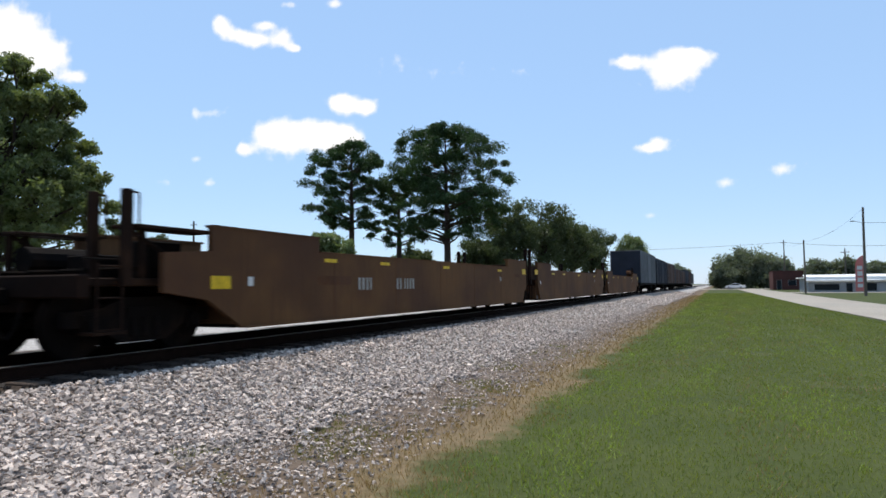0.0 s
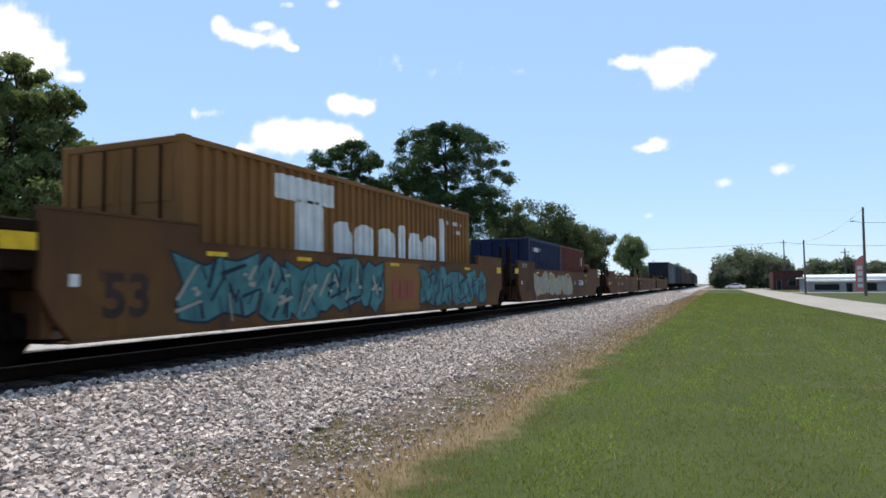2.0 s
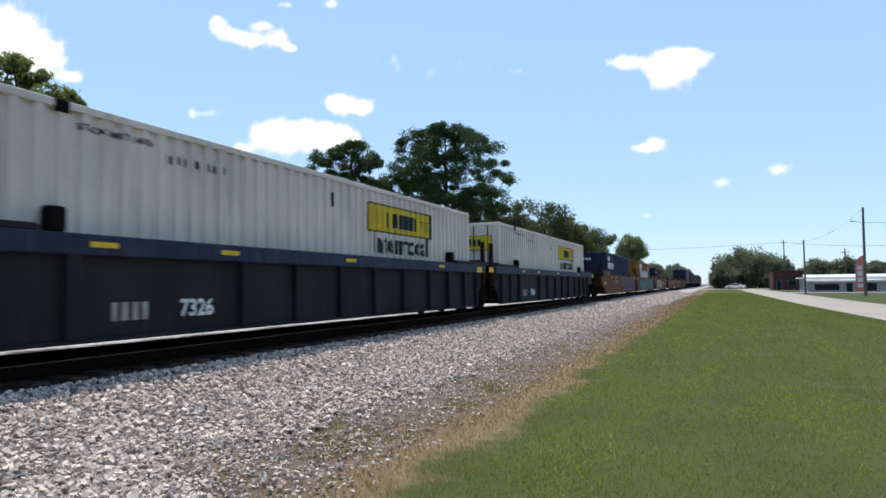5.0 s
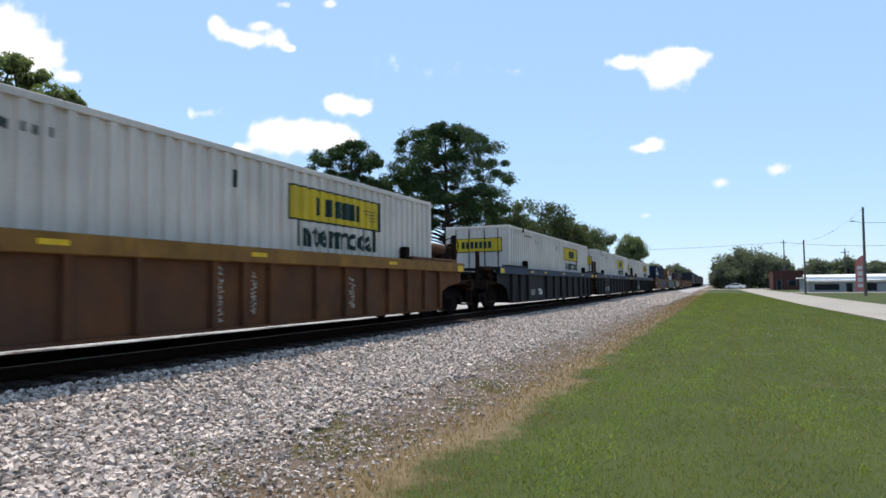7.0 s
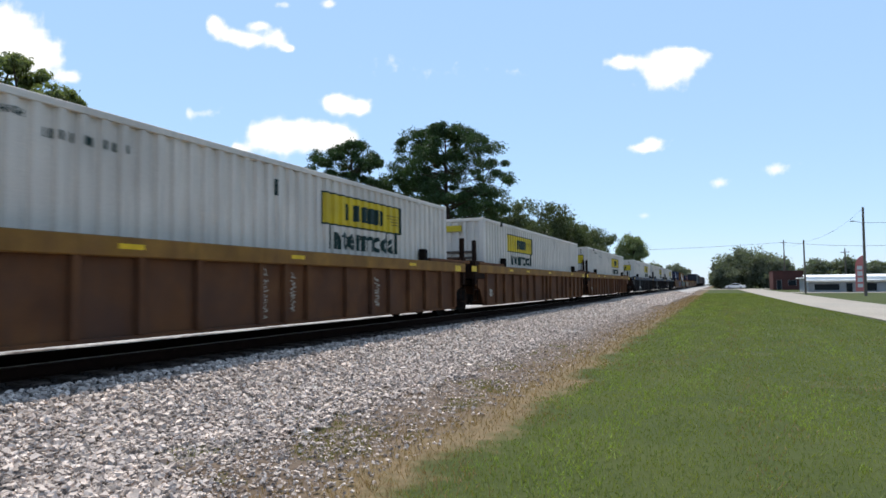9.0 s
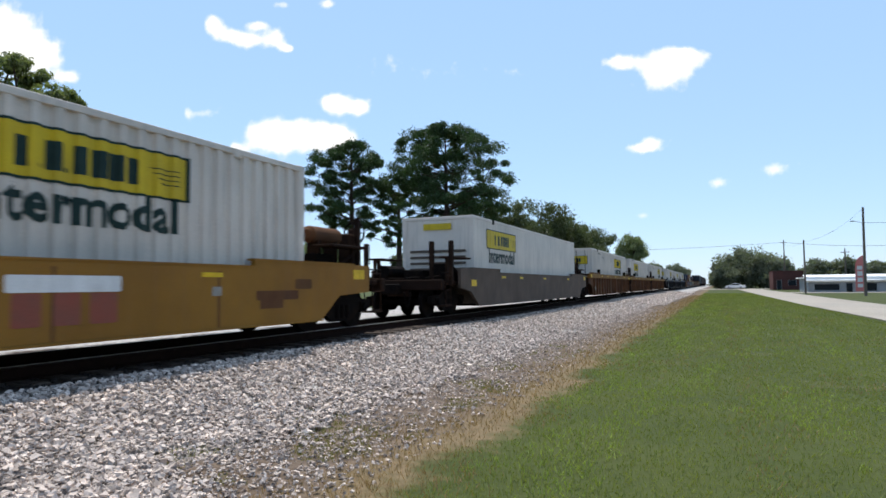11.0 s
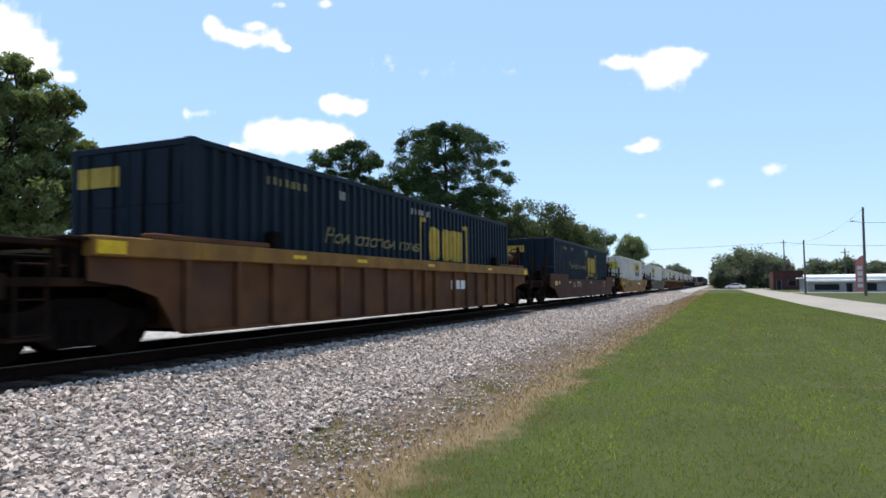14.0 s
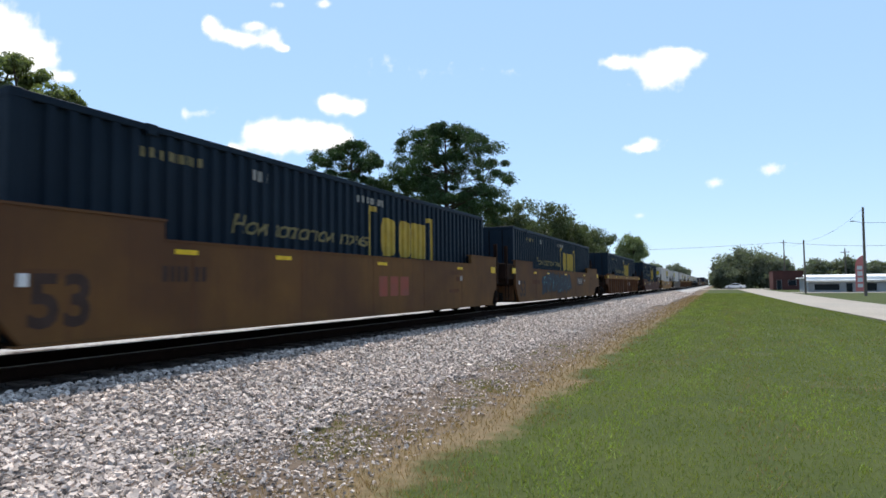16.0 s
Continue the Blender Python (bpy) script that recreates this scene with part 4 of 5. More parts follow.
def ground_material():
    m = mat("lawn_dirt_and_ballast", (0.064, 0.074, 0.019), (0.043, 0.056, 0.015), 0.95, scale=0.5, fine=14, bump=0.5, bump_scale=22, spec=0.15)
    nt = m.node_tree
    n, ln = nt.nodes, nt.links
    bs = n["Principled BSDF"]
    grass = bs.inputs["Base Color"].links[0].from_socket
    co = n.new("ShaderNodeTexCoord")
    sep = n.new("ShaderNodeSeparateXYZ")
    ln.new(co.outputs["Object"], sep.inputs[0])

    def nz(scale, detail=4):
        t = n.new("ShaderNodeTexNoise")
        t.inputs["Scale"].default_value, t.inputs["Detail"].default_value = scale, detail
        ln.new(co.outputs["Object"], t.inputs["Vector"])
        return t.outputs["Fac"]

    def math_node(op, a, b):
        q = n.new("ShaderNodeMath")
        q.operation = op
        for s, v in zip(q.inputs, (a, b)):
            if isinstance(v, (int, float)):
                s.default_value = v
            else:
                ln.new(v, s)
        return q.outputs[0]

    def step(v, lo, hi):
        r = n.new("ShaderNodeMapRange")
        r.inputs[1].default_value, r.inputs[2].default_value = lo, hi
        ln.new(v, r.inputs[0])
        return r.outputs[0]

    def mix(f, a, b):
        x = n.new("ShaderNodeMix")
        x.data_type = "RGBA"
        ln.new(f, x.inputs[0])
        for s, v in ((x.inputs[6], a), (x.inputs[7], b)):
            if isinstance(v, tuple):
                s.default_value = (*v, 1)
            else:
                ln.new(v, s)
        return x.outputs[2]

    wob = math_node("MULTIPLY", math_node("SUBTRACT", nz(0.7), 0.5), 1.6)
    wob2 = math_node("MULTIPLY", math_node("SUBTRACT", nz(5.0), 0.5), 0.7)
    x = math_node("ADD", math_node("ADD", sep.outputs[0], wob), wob2)
    vor = n.new("ShaderNodeTexVoronoi")
    vor.inputs["Scale"].default_value = 17.0
    ln.new(co.outputs["Object"], vor.inputs["Vector"])
    sepc = n.new("ShaderNodeSeparateColor")
    ln.new(vor.outputs["Color"], sepc.inputs[0])
    stone = mix(sepc.outputs[0], (0.22, 0.20, 0.185), (0.46, 0.43, 0.40))
    dirt = mix(step(nz(9.0), 0.35, 0.65), (0.085, 0.060, 0.042), (0.165, 0.122, 0.090))
    dry = mix(step(nz(14.0), 0.35, 0.65), (0.19, 0.135, 0.075), (0.13, 0.095, 0.05))
    patches = mix(step(nz(0.5), 0.60, 0.78), grass, (0.105, 0.098, 0.038))
    col = mix(step(x, -2.35, -2.0), dry, patches)
    col = mix(step(x, -3.0, -2.6), dirt, col)
    col = mix(step(x, -4.6, -4.0), stone, col)
    # track bed: staining and the shade below the train painted as one dark brown
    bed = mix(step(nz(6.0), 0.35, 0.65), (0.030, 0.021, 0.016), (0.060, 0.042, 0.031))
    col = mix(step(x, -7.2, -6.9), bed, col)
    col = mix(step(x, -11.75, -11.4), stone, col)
    left = step(x, -20.3, -19.6)
    col = mix(left, grass, col)
    ln.new(col, bs.inputs["Base Color"])
    return m


M["ground"] = ground_material()
xs = [-1500, -300, -60, -25, -22, -19, -16, -13, -12, -11, -9.8, -8.6, -7.4, -6.7, -6.2, -5.7, -5.2, -4.7, -4.2, -3.7, -3.2, -2.7, -2.2, -1.2, 0, 2, 5, 9, 15, 40, 200, 1500]
ys = [-200, -30, -5] + [0.5 * k for k in range(0, 60)] + [30 + 3 * k for k in range(30)] + [150, 200, 300, 600, 1500, 3500]
verts, faces = [], []
for j, y in enumerate(ys):
    for i, x in enumerate(xs):
        dz = 0.008 * noise.noise((x * 0.8, y * 0.8, 0)) + 0.006 * noise.noise((x * 2.5, y * 2.5, 3)) if (-7 < x < 4.5 and y < 40) else 0.0
        verts.append((x, y, ground_z(x) + dz - 0.02))
nx = len(xs)
for j in range(len(ys) - 1):
    for i in range(nx - 1):
        faces.append((j * nx + i, j * nx + i + 1, (j + 1) * nx + i + 1, (j + 1) * nx + i))
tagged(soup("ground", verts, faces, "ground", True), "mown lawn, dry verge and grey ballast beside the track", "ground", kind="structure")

# crushed stone: loose pieces over the ballast bed
rng = np.random.default_rng(5)
CUBE = np.array([(x, y, z) for x in (-1, 1) for y in (-1, 1) for z in (-1, 1)], float)
CUBE_F = np.array([(0, 1, 3, 2), (4, 6, 7, 5), (0, 4, 5, 1), (2, 3, 7, 6), (0, 2, 6, 4), (1, 5, 7, 3)])


def clump_noise(x, y, s):
    return np.array([noise.noise((p * s, q * s, 7.0)) for p, q in zip(x, y)])


def spread(n, y0, y1):
    """Distances along the track: even behind y = 3, thinning out beyond."""
    near, far = max(0.0, min(3.0, y1) - y0) / 3.0, math.log(y1 / max(3.0, y0)) if y1 > 3.0 else 0.0
    u = rng.uniform(0, near + far, n)
    return np.where(u < near, y0 + 3.0 * u, max(3.0, y0) * np.exp(np.maximum(0, u - near)))


def scatter_stones(name, n, x0, x1, y0, y1, size, keep=None, material="stone", lift=0.0):
    x = rng.uniform(x0, x1, n)
    y = spread(n, y0, y1)
    if keep is not None:
        ok = keep(x, y)
        x, y = x[ok], y[ok]
    n = len(x)
    gz = np.array([ground_z(a) for a in x])
    s = size * np.minimum(rng.lognormal(0, 0.3, (n, 1, 1)), 1.7) * rng.uniform(0.45, 1.25, (n, 1, 3))
    v = CUBE[None] * s * rng.uniform(0.3, 1.15, (n, 8, 3))
    a = rng.normal(size=(n, 4))
    a /= np.linalg.norm(a, axis=1)[:, None]
    w, i, j, k = a.T
    R = np.stack([1 - 2 * (j * j + k * k), 2 * (i * j - k * w), 2 * (i * k + j * w), 2 * (i * j + k * w), 1 - 2 * (i * i + k * k), 2 * (j * k - i * w), 2 * (i * k - j * w), 2 * (j * k + i * w), 1 - 2 * (i * i + j * j)], 1).reshape(n, 3, 3)
    v = np.einsum("nab,nvb->nva", R, v) * np.array([1, 1, 0.75]) + np.stack([x, y, gz + lift + rng.uniform(-0.012, 0.03, n)], 1)[:, None]
    f = CUBE_F[None] + (np.arange(n) * 8)[:, None, None]
    return soup(name, v.reshape(-1, 3), f.reshape(-1, 4), material)


tagged(scatter_stones("oily_stone", 24000, -11.0, -6.2, -6, 40, 0.023, lambda x, y: x < -6.75 + 0.55 * rng.uniform(0, 1, len(x)), "oily_stone", -0.03), "oil-stained stones between and beside the rails, darkened further for the shadow of the train", "gravel", kind="stuff")
tagged(scatter_stones("ballast_stone", 88000, -6.85, -3.3, -6, 60, 0.022, lambda x, y: x < -3.95 + 0.95 * clump_noise(x, y, 0.75) + 0.35 * clump_noise(x, y, 3.0)), "loose grey crushed ballast stones along the track", "gravel", kind="stuff")
tagged(scatter_stones("toe_stone", 42000, -4.9, -2.5, -6, 40, 0.014, lambda x, y: (rng.uniform(0, 1, len(x)) < 0.15 + (-2.4 - x) / 1.6) & (clump_noise(x, y, 0.9) < 0.55), "stone", -0.01), "small stones strewn over the dirt at the foot of the ballast", "gravel", kind="stuff")
tagged(scatter_stones("far_ballast_stone", 12000, -7.2, -3.5, 48, 110, 0.045), "grey crushed ballast stones further along", "gravel", kind="stuff")


def blades(name, n, x0, x1, y0, y1, h, material, keep=None):
    x = rng.uniform(x0, x1, n)
    y = spread(n, y0, y1)
    if keep is not None:
        ok = keep(x, y)
        x, y = x[ok], y[ok]
    n = len(x)
    gz = np.array([ground_z(a) for a in x]) - 0.02
    a = rng.uniform(0, 2 * np.pi, n)
    hh = h * rng.uniform(0.5, 1.3, n)
    wd = 0.0020 + 0.00046 * np.maximum(y, 3)
    lean = rng.normal(0, 0.45, (n, 2)) * hh[:, None]
    b = np.stack([x, y, gz], 1)
    d = np.stack([np.cos(a) * wd, np.sin(a) * wd, np.zeros(n)], 1)
    tip = b + np.stack([lean[:, 0], lean[:, 1], hh], 1)
    v = np.stack([b - d, b + d, tip], 1).reshape(-1, 3)
    return soup(name, v, np.arange(n * 3).reshape(-1, 3), material)


def lawn_edge(y):
    return -2.15 + 0.25 * np.sin(y * 3.1) * np.sin(y * 1.3)


tagged(blades("grass", 310000, -2.5, 7.5, -6, 110, 0.038, "grass", lambda x, y: (x > lawn_edge(y) + 0.25 * rng.uniform(0, 1, len(x)) ** 2) & (x < 6.15 - 0.016 * y)), "short mown green grass of the lawn", "grass", kind="stuff")
tagged(blades("dry_grass", 84000, -3.6, 0.5, -6, 90, 0.06, "dry_grass", lambda x, y: np.abs(x + 2.6 + 0.2 * np.sin(y * 2.3)) < 0.55 * rng.uniform(0.2, 1.6, len(x))), "dry yellow grass along the edge of the ballast", "grass", kind="stuff")
tagged(blades("fresh_grass", 60000, -2.1, 2.5, -6, 70, 0.048, "fresh_grass", lambda x, y: (x > lawn_edge(y) + 0.2) & (clump_noise(x * 1.6, y * 0.3, 0.9) + 0.5 * clump_noise(x, y, 2.0) > 0.12 + 0.10 * (x + 1.2))), "brighter fresh grass growing in streaks of the lawn", "grass", kind="stuff")
tagged(blades("straw", 46000, -2.0, 5.5, -6, 60, 0.04, "dry_grass", lambda x, y: (np.abs(x - 0.36 - 0.1 * np.sin(y * 0.6)) < 0.22 * rng.uniform(0, 1.4, len(x))) | (((x - 0.45) / 0.55) ** 2 + ((y - 7.6) / 1.0) ** 2 < rng.uniform(0, 1, len(x))) | (clump_noise(x, y * 0.5, 0.45) + 0.5 * clump_noise(x, y, 2.2) > 0.30)), "straw-coloured worn blades scattered in the lawn", "grass", kind="stuff")
tagged(blades("weeds", 26000, -4.5, -2.8, 3, 16, 0.035, "weed", lambda x, y: (clump_noise(x, y * 0.6, 1.5) + 0.4 * clump_noise(x, y, 5.0) > 0.2) | (((x + 3.55 + 0.25 * (y - 5.6)) / 0.5) ** 2 + ((y - 5.6) / 0.9) ** 2 < 0.8 + 1.2 * clump_noise(x, y, 2.0))), "low weeds growing in the bare gravel edge", "weeds", kind="stuff")

# ---- track ----
track = tagged(new("track"), "single railway track with rusty rails on wooden sleepers", "railway track", kind="structure")
for s in (-1, 1):
    bm = bmesh.new()
    prof = [(-0.07, 0), (-0.07, 0.012), (-0.012, 0.03), (-0.012, 0.13), (-0.036, 0.14), (-0.036, 0.166), (0.036, 0.166), (0.036, 0.14), (0.012, 0.13), (0.012, 0.03), (0.07, 0.012), (0.07, 0)]
    x = TRACK_X + s * 0.753
    a = [bm.verts.new((x + p, -60, RAIL_Z - 0.172 + q)) for p, q in prof]
    b = [bm.verts.new((x + p, 900, RAIL_Z - 0.172 + q)) for p, q in prof]
    for i in range(len(prof)):
        bm.faces.new((a[i], a[(i + 1) % len(prof)], b[(i + 1) % len(prof)], b[i]))
    bmesh.ops.recalc_face_normals(bm, faces=bm.faces[:])
    r = part("rail", bm, "rail", track, "rusty steel rail")
    part("rail_head", boxes((x - 0.03, x + 0.03, -60, 900, RAIL_Z - 0.006, RAIL_Z - 0.001)), "rail_head", r, "polished running surface")

# ---- road ----
bm = bmesh.new()
pts = [(6.6, 10.4, -40), (5.9, 10.2, 29), (5.2, 9.9, 50), (4.7, 9.6, 94), (4.3, 9.4, 150), (4.0, 9.4, 196)]
rows = [[bm.verts.new((x, y, z)) for x, z in ((a, 0.0), (a, 0.022), ((a + b) / 2, 0.05), (b, 0.022), (b, 0.0))] for a, b, y in pts]
for r0, r1 in zip(rows, rows[1:]):
    for i in range(4):
        bm.faces.new((r0[i], r0[i + 1], r1[i + 1], r1[i]))
tagged(part("road", bm, "road"), "pale sun-bleached side road without kerbs", "road", kind="structure")
tagged(part("crossing_road", boxes((-40, 60, 172, 192, -0.02, 0.045)), "road"), "pale road that crosses the track", "road", kind="structure")
tagged(part("driveway", boxes((9.6, 24, 106, 113, -0.02, 0.03)), "road"), "pale concrete apron before the low building", "driveway", kind="structure")


# ---- trees ----
def foliage(name, centres, radii, count, size, material, seed, long=1.0, flat=1.0):
    """A crown of many small leaves gathered in uneven clumps."""
    g = np.random.default_rng(seed)
    c, r = np.asarray(centres, float), np.asarray(radii, float)
    idx = g.integers(0, len(c), count)
    d = g.normal(size=(count, 3))
    d /= np.linalg.norm(d, axis=1)[:, None]
    p = c[idx] + d * (r[idx] * np.abs(g.normal(0.68, 0.24, count)))[:, None] * np.array([1, 1, flat])
    u = g.normal(size=(count, 3))
    u /= np.linalg.norm(u, axis=1)[:, None]
    w = np.cross(u, g.normal(size=(count, 3)))
    w /= np.linalg.norm(w, axis=1)[:, None]
    s = size * g.uniform(0.55, 1.3, count)[:, None]
    u, w = u * s * long, w * s * 0.55
    v = np.stack([p - u, p + w * 0.9, p + u, p - w * 0.9], 1).reshape(-1, 3)
    f = np.arange(count * 4).reshape(-1, 4)
    return soup(name, v, f, material)


def limb(bm, a, b, r0, r1, rnd, seg=7, bend=0.12):
    a, b = Vector(a), Vector(b)
    mid = (a + b) / 2 + Vector((rnd.uniform(-1, 1), rnd.uniform(-1, 1), rnd.uniform(-0.3, 0.6))) * (b - a).length * bend
    rod(bm, a, mid, r0, (r0 + r1) / 2, seg)
    rod(bm, mid, b, (r0 + r1) / 2, r1, seg)


def pine(x, y, h, base, radius, seed, label, clumps=95, leaves=15000):
    rnd = random.Random(seed)
    t = thing("pine_tree", label, "tree", m=pose(x, y, 0))
    bm = bmesh.new()
    top = Vector((rnd.uniform(-0.4, 0.4), rnd.uniform(-0.4, 0.4), h - 1.0))
    rod(bm, (0, 0, -0.2), (top.x * 0.4, top.y * 0.4, h * 0.45), 0.46, 0.33, 12)
    rod(bm, (top.x * 0.4, top.y * 0.4, h * 0.45), top, 0.33, 0.07, 10)
    cs, rs = [], []
    for k in range(clumps):
        u = rnd.random() ** 0.85
        z = base + (h - base) * u
        prof = math.sin(math.pi * min(1, 0.18 + 0.72 * u)) ** 0.8 if u < 0.55 else (1 - ((u - 0.45) / 0.58) ** 2.4) ** 0.6
        a = rnd.uniform(0, 2 * math.pi)
        rr = radius * max(0.1, prof) * (rnd.uniform(0.35, 1.0) if rnd.random() < 0.8 else 1.1)
        p = Vector((rr * math.cos(a), rr * math.sin(a), z + 0.05 * rr))
        cs.append(p)
        rs.append(rnd.uniform(0.6, 1.3) * radius / 6.5)
        if k % 2 == 0:
            limb(bm, (top.x * z / h, top.y * z / h, z - 0.22 * rr), p, 0.11 * (1.2 - u), 0.03, rnd, 6)
    part("trunk", bm, "bark", t, "dark bare trunk with limbs")
    cr = foliage("crown", cs, rs, leaves, 0.115, "pine", seed, 1.6, 0.62)
    cr.parent = t
    return t


def broadleaf(x, y, h, base, rx, ry, seed, label, material="leaf", clumps=70, leaves=9000, size=0.3, trunk=0.3, clump=0.24):
    rnd = random.Random(seed)
    t = thing("tree", label, "tree", m=pose(x, y, 0))
    bm = bmesh.new()
    rod(bm, (0, 0, -0.2), (0, 0, base + (h - base) * 0.35), trunk, trunk * 0.6, 10)
    cs, rs = [], []
    cz, rz = (base + h) / 2, (h - base) / 2
    while len(cs) < clumps:
        v = Vector((rnd.gauss(0, 1), rnd.gauss(0, 1), rnd.gauss(0, 1))).normalized() * rnd.uniform(0.35, 0.92)
        bump = 0.82 + 0.3 * noise.noise(v * 2.2 + Vector((seed, 0, 0)))
        p = Vector((v.x * rx * bump, v.y * ry * bump, cz + v.z * rz * bump))
        cs.append(p)
        rs.append(rnd.uniform(0.7, 1.3) * clump * min(rx, rz))
        if len(cs) % 3 == 0:
            limb(bm, (0, 0, base * 0.6 + (p.z - base * 0.6) * 0.45), p, trunk * 0.3, 0.03, rnd, 6)
    part("trunk", bm, "bark", t)
    cr = foliage("crown", cs, rs, leaves, size, material, seed, 1.0, 0.9)
    cr.parent = t
    return t


PINE = "tall dark green pine with open rounded crown"
pine(-29.97, 73.07, 20.6, 7.2, 7.0, 3, PINE, 250, 78000)
pine(-43.26, 73.0, 19.8, 8.9, 5.6, 8, PINE + ", smaller", 145, 42000)
pine(-38.5, 77.0, 15.2, 6.5, 4.2, 12, PINE + ", half hidden", 90, 16000)
for x, y, h, b, rx, ry, sd, lb, mt in (
        (-29.1, 95.6, 16.0, 2.0, 5.6, 6.0, 21, "dense dark green tree behind the track", "leaf"),
        (-26.0, 102.3, 17.2, 2.0, 5.8, 6.0, 22, "dense green tree behind the track", "leaf"),
        (-22.5, 109.3, 14.8, 1.5, 5.5, 6.0, 23, "dense dark green tree behind the track", "leaf"),
        (-21.3, 120.7, 14.0, 1.5, 5.0, 6.0, 24, "dense dark green tree behind the track", "leaf"),
        (-32.5, 93.0, 10.0, 1.0, 5.0, 5.0, 25, "bushy green tree below the pines", "leaf"),
        (-41.0, 86.0, 8.0, 1.0, 4.5, 4.5, 26, "bushy green tree below the pines", "leaf"),
        (-18.0, 154.7, 14.6, 3.0, 5.3, 5.0, 27, "pale green airy tree beside the track", "leaf_light"),
        (-36.0, 56.0, 7.9, 1.0, 3.2, 3.2, 28, "rounded light green bush", "leaf_light"),
        (-62.9, 54.6, 10.6, 1.0, 2.7, 2.7, 29, "small dark green tree", "leaf"),
        (-62.6, 60.2, 9.2, 0.8, 3.0, 3.0, 30, "small dark green tree", "leaf"),
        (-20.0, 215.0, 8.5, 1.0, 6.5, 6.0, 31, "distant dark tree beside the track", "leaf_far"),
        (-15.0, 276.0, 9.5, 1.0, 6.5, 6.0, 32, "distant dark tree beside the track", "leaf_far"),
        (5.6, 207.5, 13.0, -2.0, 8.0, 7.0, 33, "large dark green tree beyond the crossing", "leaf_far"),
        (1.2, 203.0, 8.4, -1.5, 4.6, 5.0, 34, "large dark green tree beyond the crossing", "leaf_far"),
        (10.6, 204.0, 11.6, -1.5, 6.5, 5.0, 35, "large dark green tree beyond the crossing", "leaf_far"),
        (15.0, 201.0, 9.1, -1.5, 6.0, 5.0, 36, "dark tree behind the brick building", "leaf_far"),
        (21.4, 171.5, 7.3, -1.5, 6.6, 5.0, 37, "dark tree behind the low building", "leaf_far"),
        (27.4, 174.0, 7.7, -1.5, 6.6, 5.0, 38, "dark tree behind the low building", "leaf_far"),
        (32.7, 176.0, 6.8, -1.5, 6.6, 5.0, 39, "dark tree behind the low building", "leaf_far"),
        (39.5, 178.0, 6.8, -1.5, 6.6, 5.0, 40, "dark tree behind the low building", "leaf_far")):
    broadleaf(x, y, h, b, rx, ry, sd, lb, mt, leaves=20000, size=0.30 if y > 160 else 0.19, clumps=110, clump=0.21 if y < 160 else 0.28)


def lobed_tree(x, y, lobes, turn, seed, label, material, leaves, size):
    """A broadleaf tree whose crown hangs in separate lobes (side, height, radius), each made of leafy sprays."""
    rnd = random.Random(seed)
    t = thing("tree", label, "tree", m=pose(x, y, 0, 0, 0, turn))
    bm = bmesh.new()
    rod(bm, (0, 0, -0.2), (0, 0, 4.5), 0.34, 0.24, 10)
    rod(bm, (0, 0, 4.5), (0.2, 0, 9.5), 0.24, 0.08, 8)
    cs, rs = [], []
    for side, z, r in lobes:
        reach = max(0.3, 3.4 - abs(side) * 0.45 - max(0.0, z - 8.0) * 0.5)
        for depth in (-reach, 0.0, reach):
            c = Vector((side + rnd.uniform(-0.3, 0.3) * (depth != 0), depth * rnd.uniform(0.5, 1.0), z - 0.25 * abs(depth)))
            limb(bm, (0, 0, max(1.5, z * 0.62)), c, 0.09, 0.03, rnd, 6)
            for k in range(int(9 + 16 * r)):
                v = Vector((rnd.gauss(0, 1), rnd.gauss(0, 1), rnd.gauss(0, 0.8))).normalized() * r * rnd.uniform(0.25, 1.0)
                cs.append(c + v)
                rs.append(rnd.uniform(0.16, 0.36) + 0.06 * r)
    part("trunk", bm, "bark", t)
    foliage("crown", cs, rs, leaves, size, material, seed, 1.1, 0.75).parent = t
    return t


LOBES = ((0.5, 11.4, 0.5), (1.0, 11.6, 0.3), (0.2, 10.4, 0.9), (1.4, 9.9, 0.75), (2.4, 9.9, 0.6), (3.1, 10.1, 0.25), (0.8, 8.6, 1.3), (2.4, 8.6, 0.8), (3.1, 8.5, 0.4),
         (1.7, 7.0, 1.3), (3.2, 7.4, 0.6), (3.9, 6.8, 0.5), (2.8, 5.8, 1.1), (4.2, 5.6, 0.35), (1.1, 5.3, 1.5), (-1.4, 9.7, 1.9), (-1.4, 6.5, 2.3), (3.0, 4.4, 0.9), (1.0, 3.4, 1.2), (-1.6, 3.6, 1.4))
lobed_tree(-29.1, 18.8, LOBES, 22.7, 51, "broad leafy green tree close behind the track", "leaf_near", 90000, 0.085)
broadleaf(-35.0, 20.0, 9.0, 0.8, 4.5, 4.5, 52, "broad leafy green tree close behind the track", "leaf", 90, 24000, 0.14, 0.3)

# far woods that close the horizon
g = np.random.default_rng(9)
cs, rs = [], []
for k in range(900):
    a = g.uniform(-110, 70) if k < 800 else g.uniform(70, 250)
    d = g.uniform(330, 420)
    x, y = d * math.sin(radians(a)), d * math.cos(radians(a))
    if abs(x + 8.6) < 9 and y > 0:
        continue
    cs.append((x, y, g.uniform(0.5, 6.5)))
    rs.append(g.uniform(3.0, 5.5))
tagged(foliage("far_woods", cs, rs, 30000, 1.3, "leaf", 61), "distant line of dark green woods", "woods", kind="stuff")

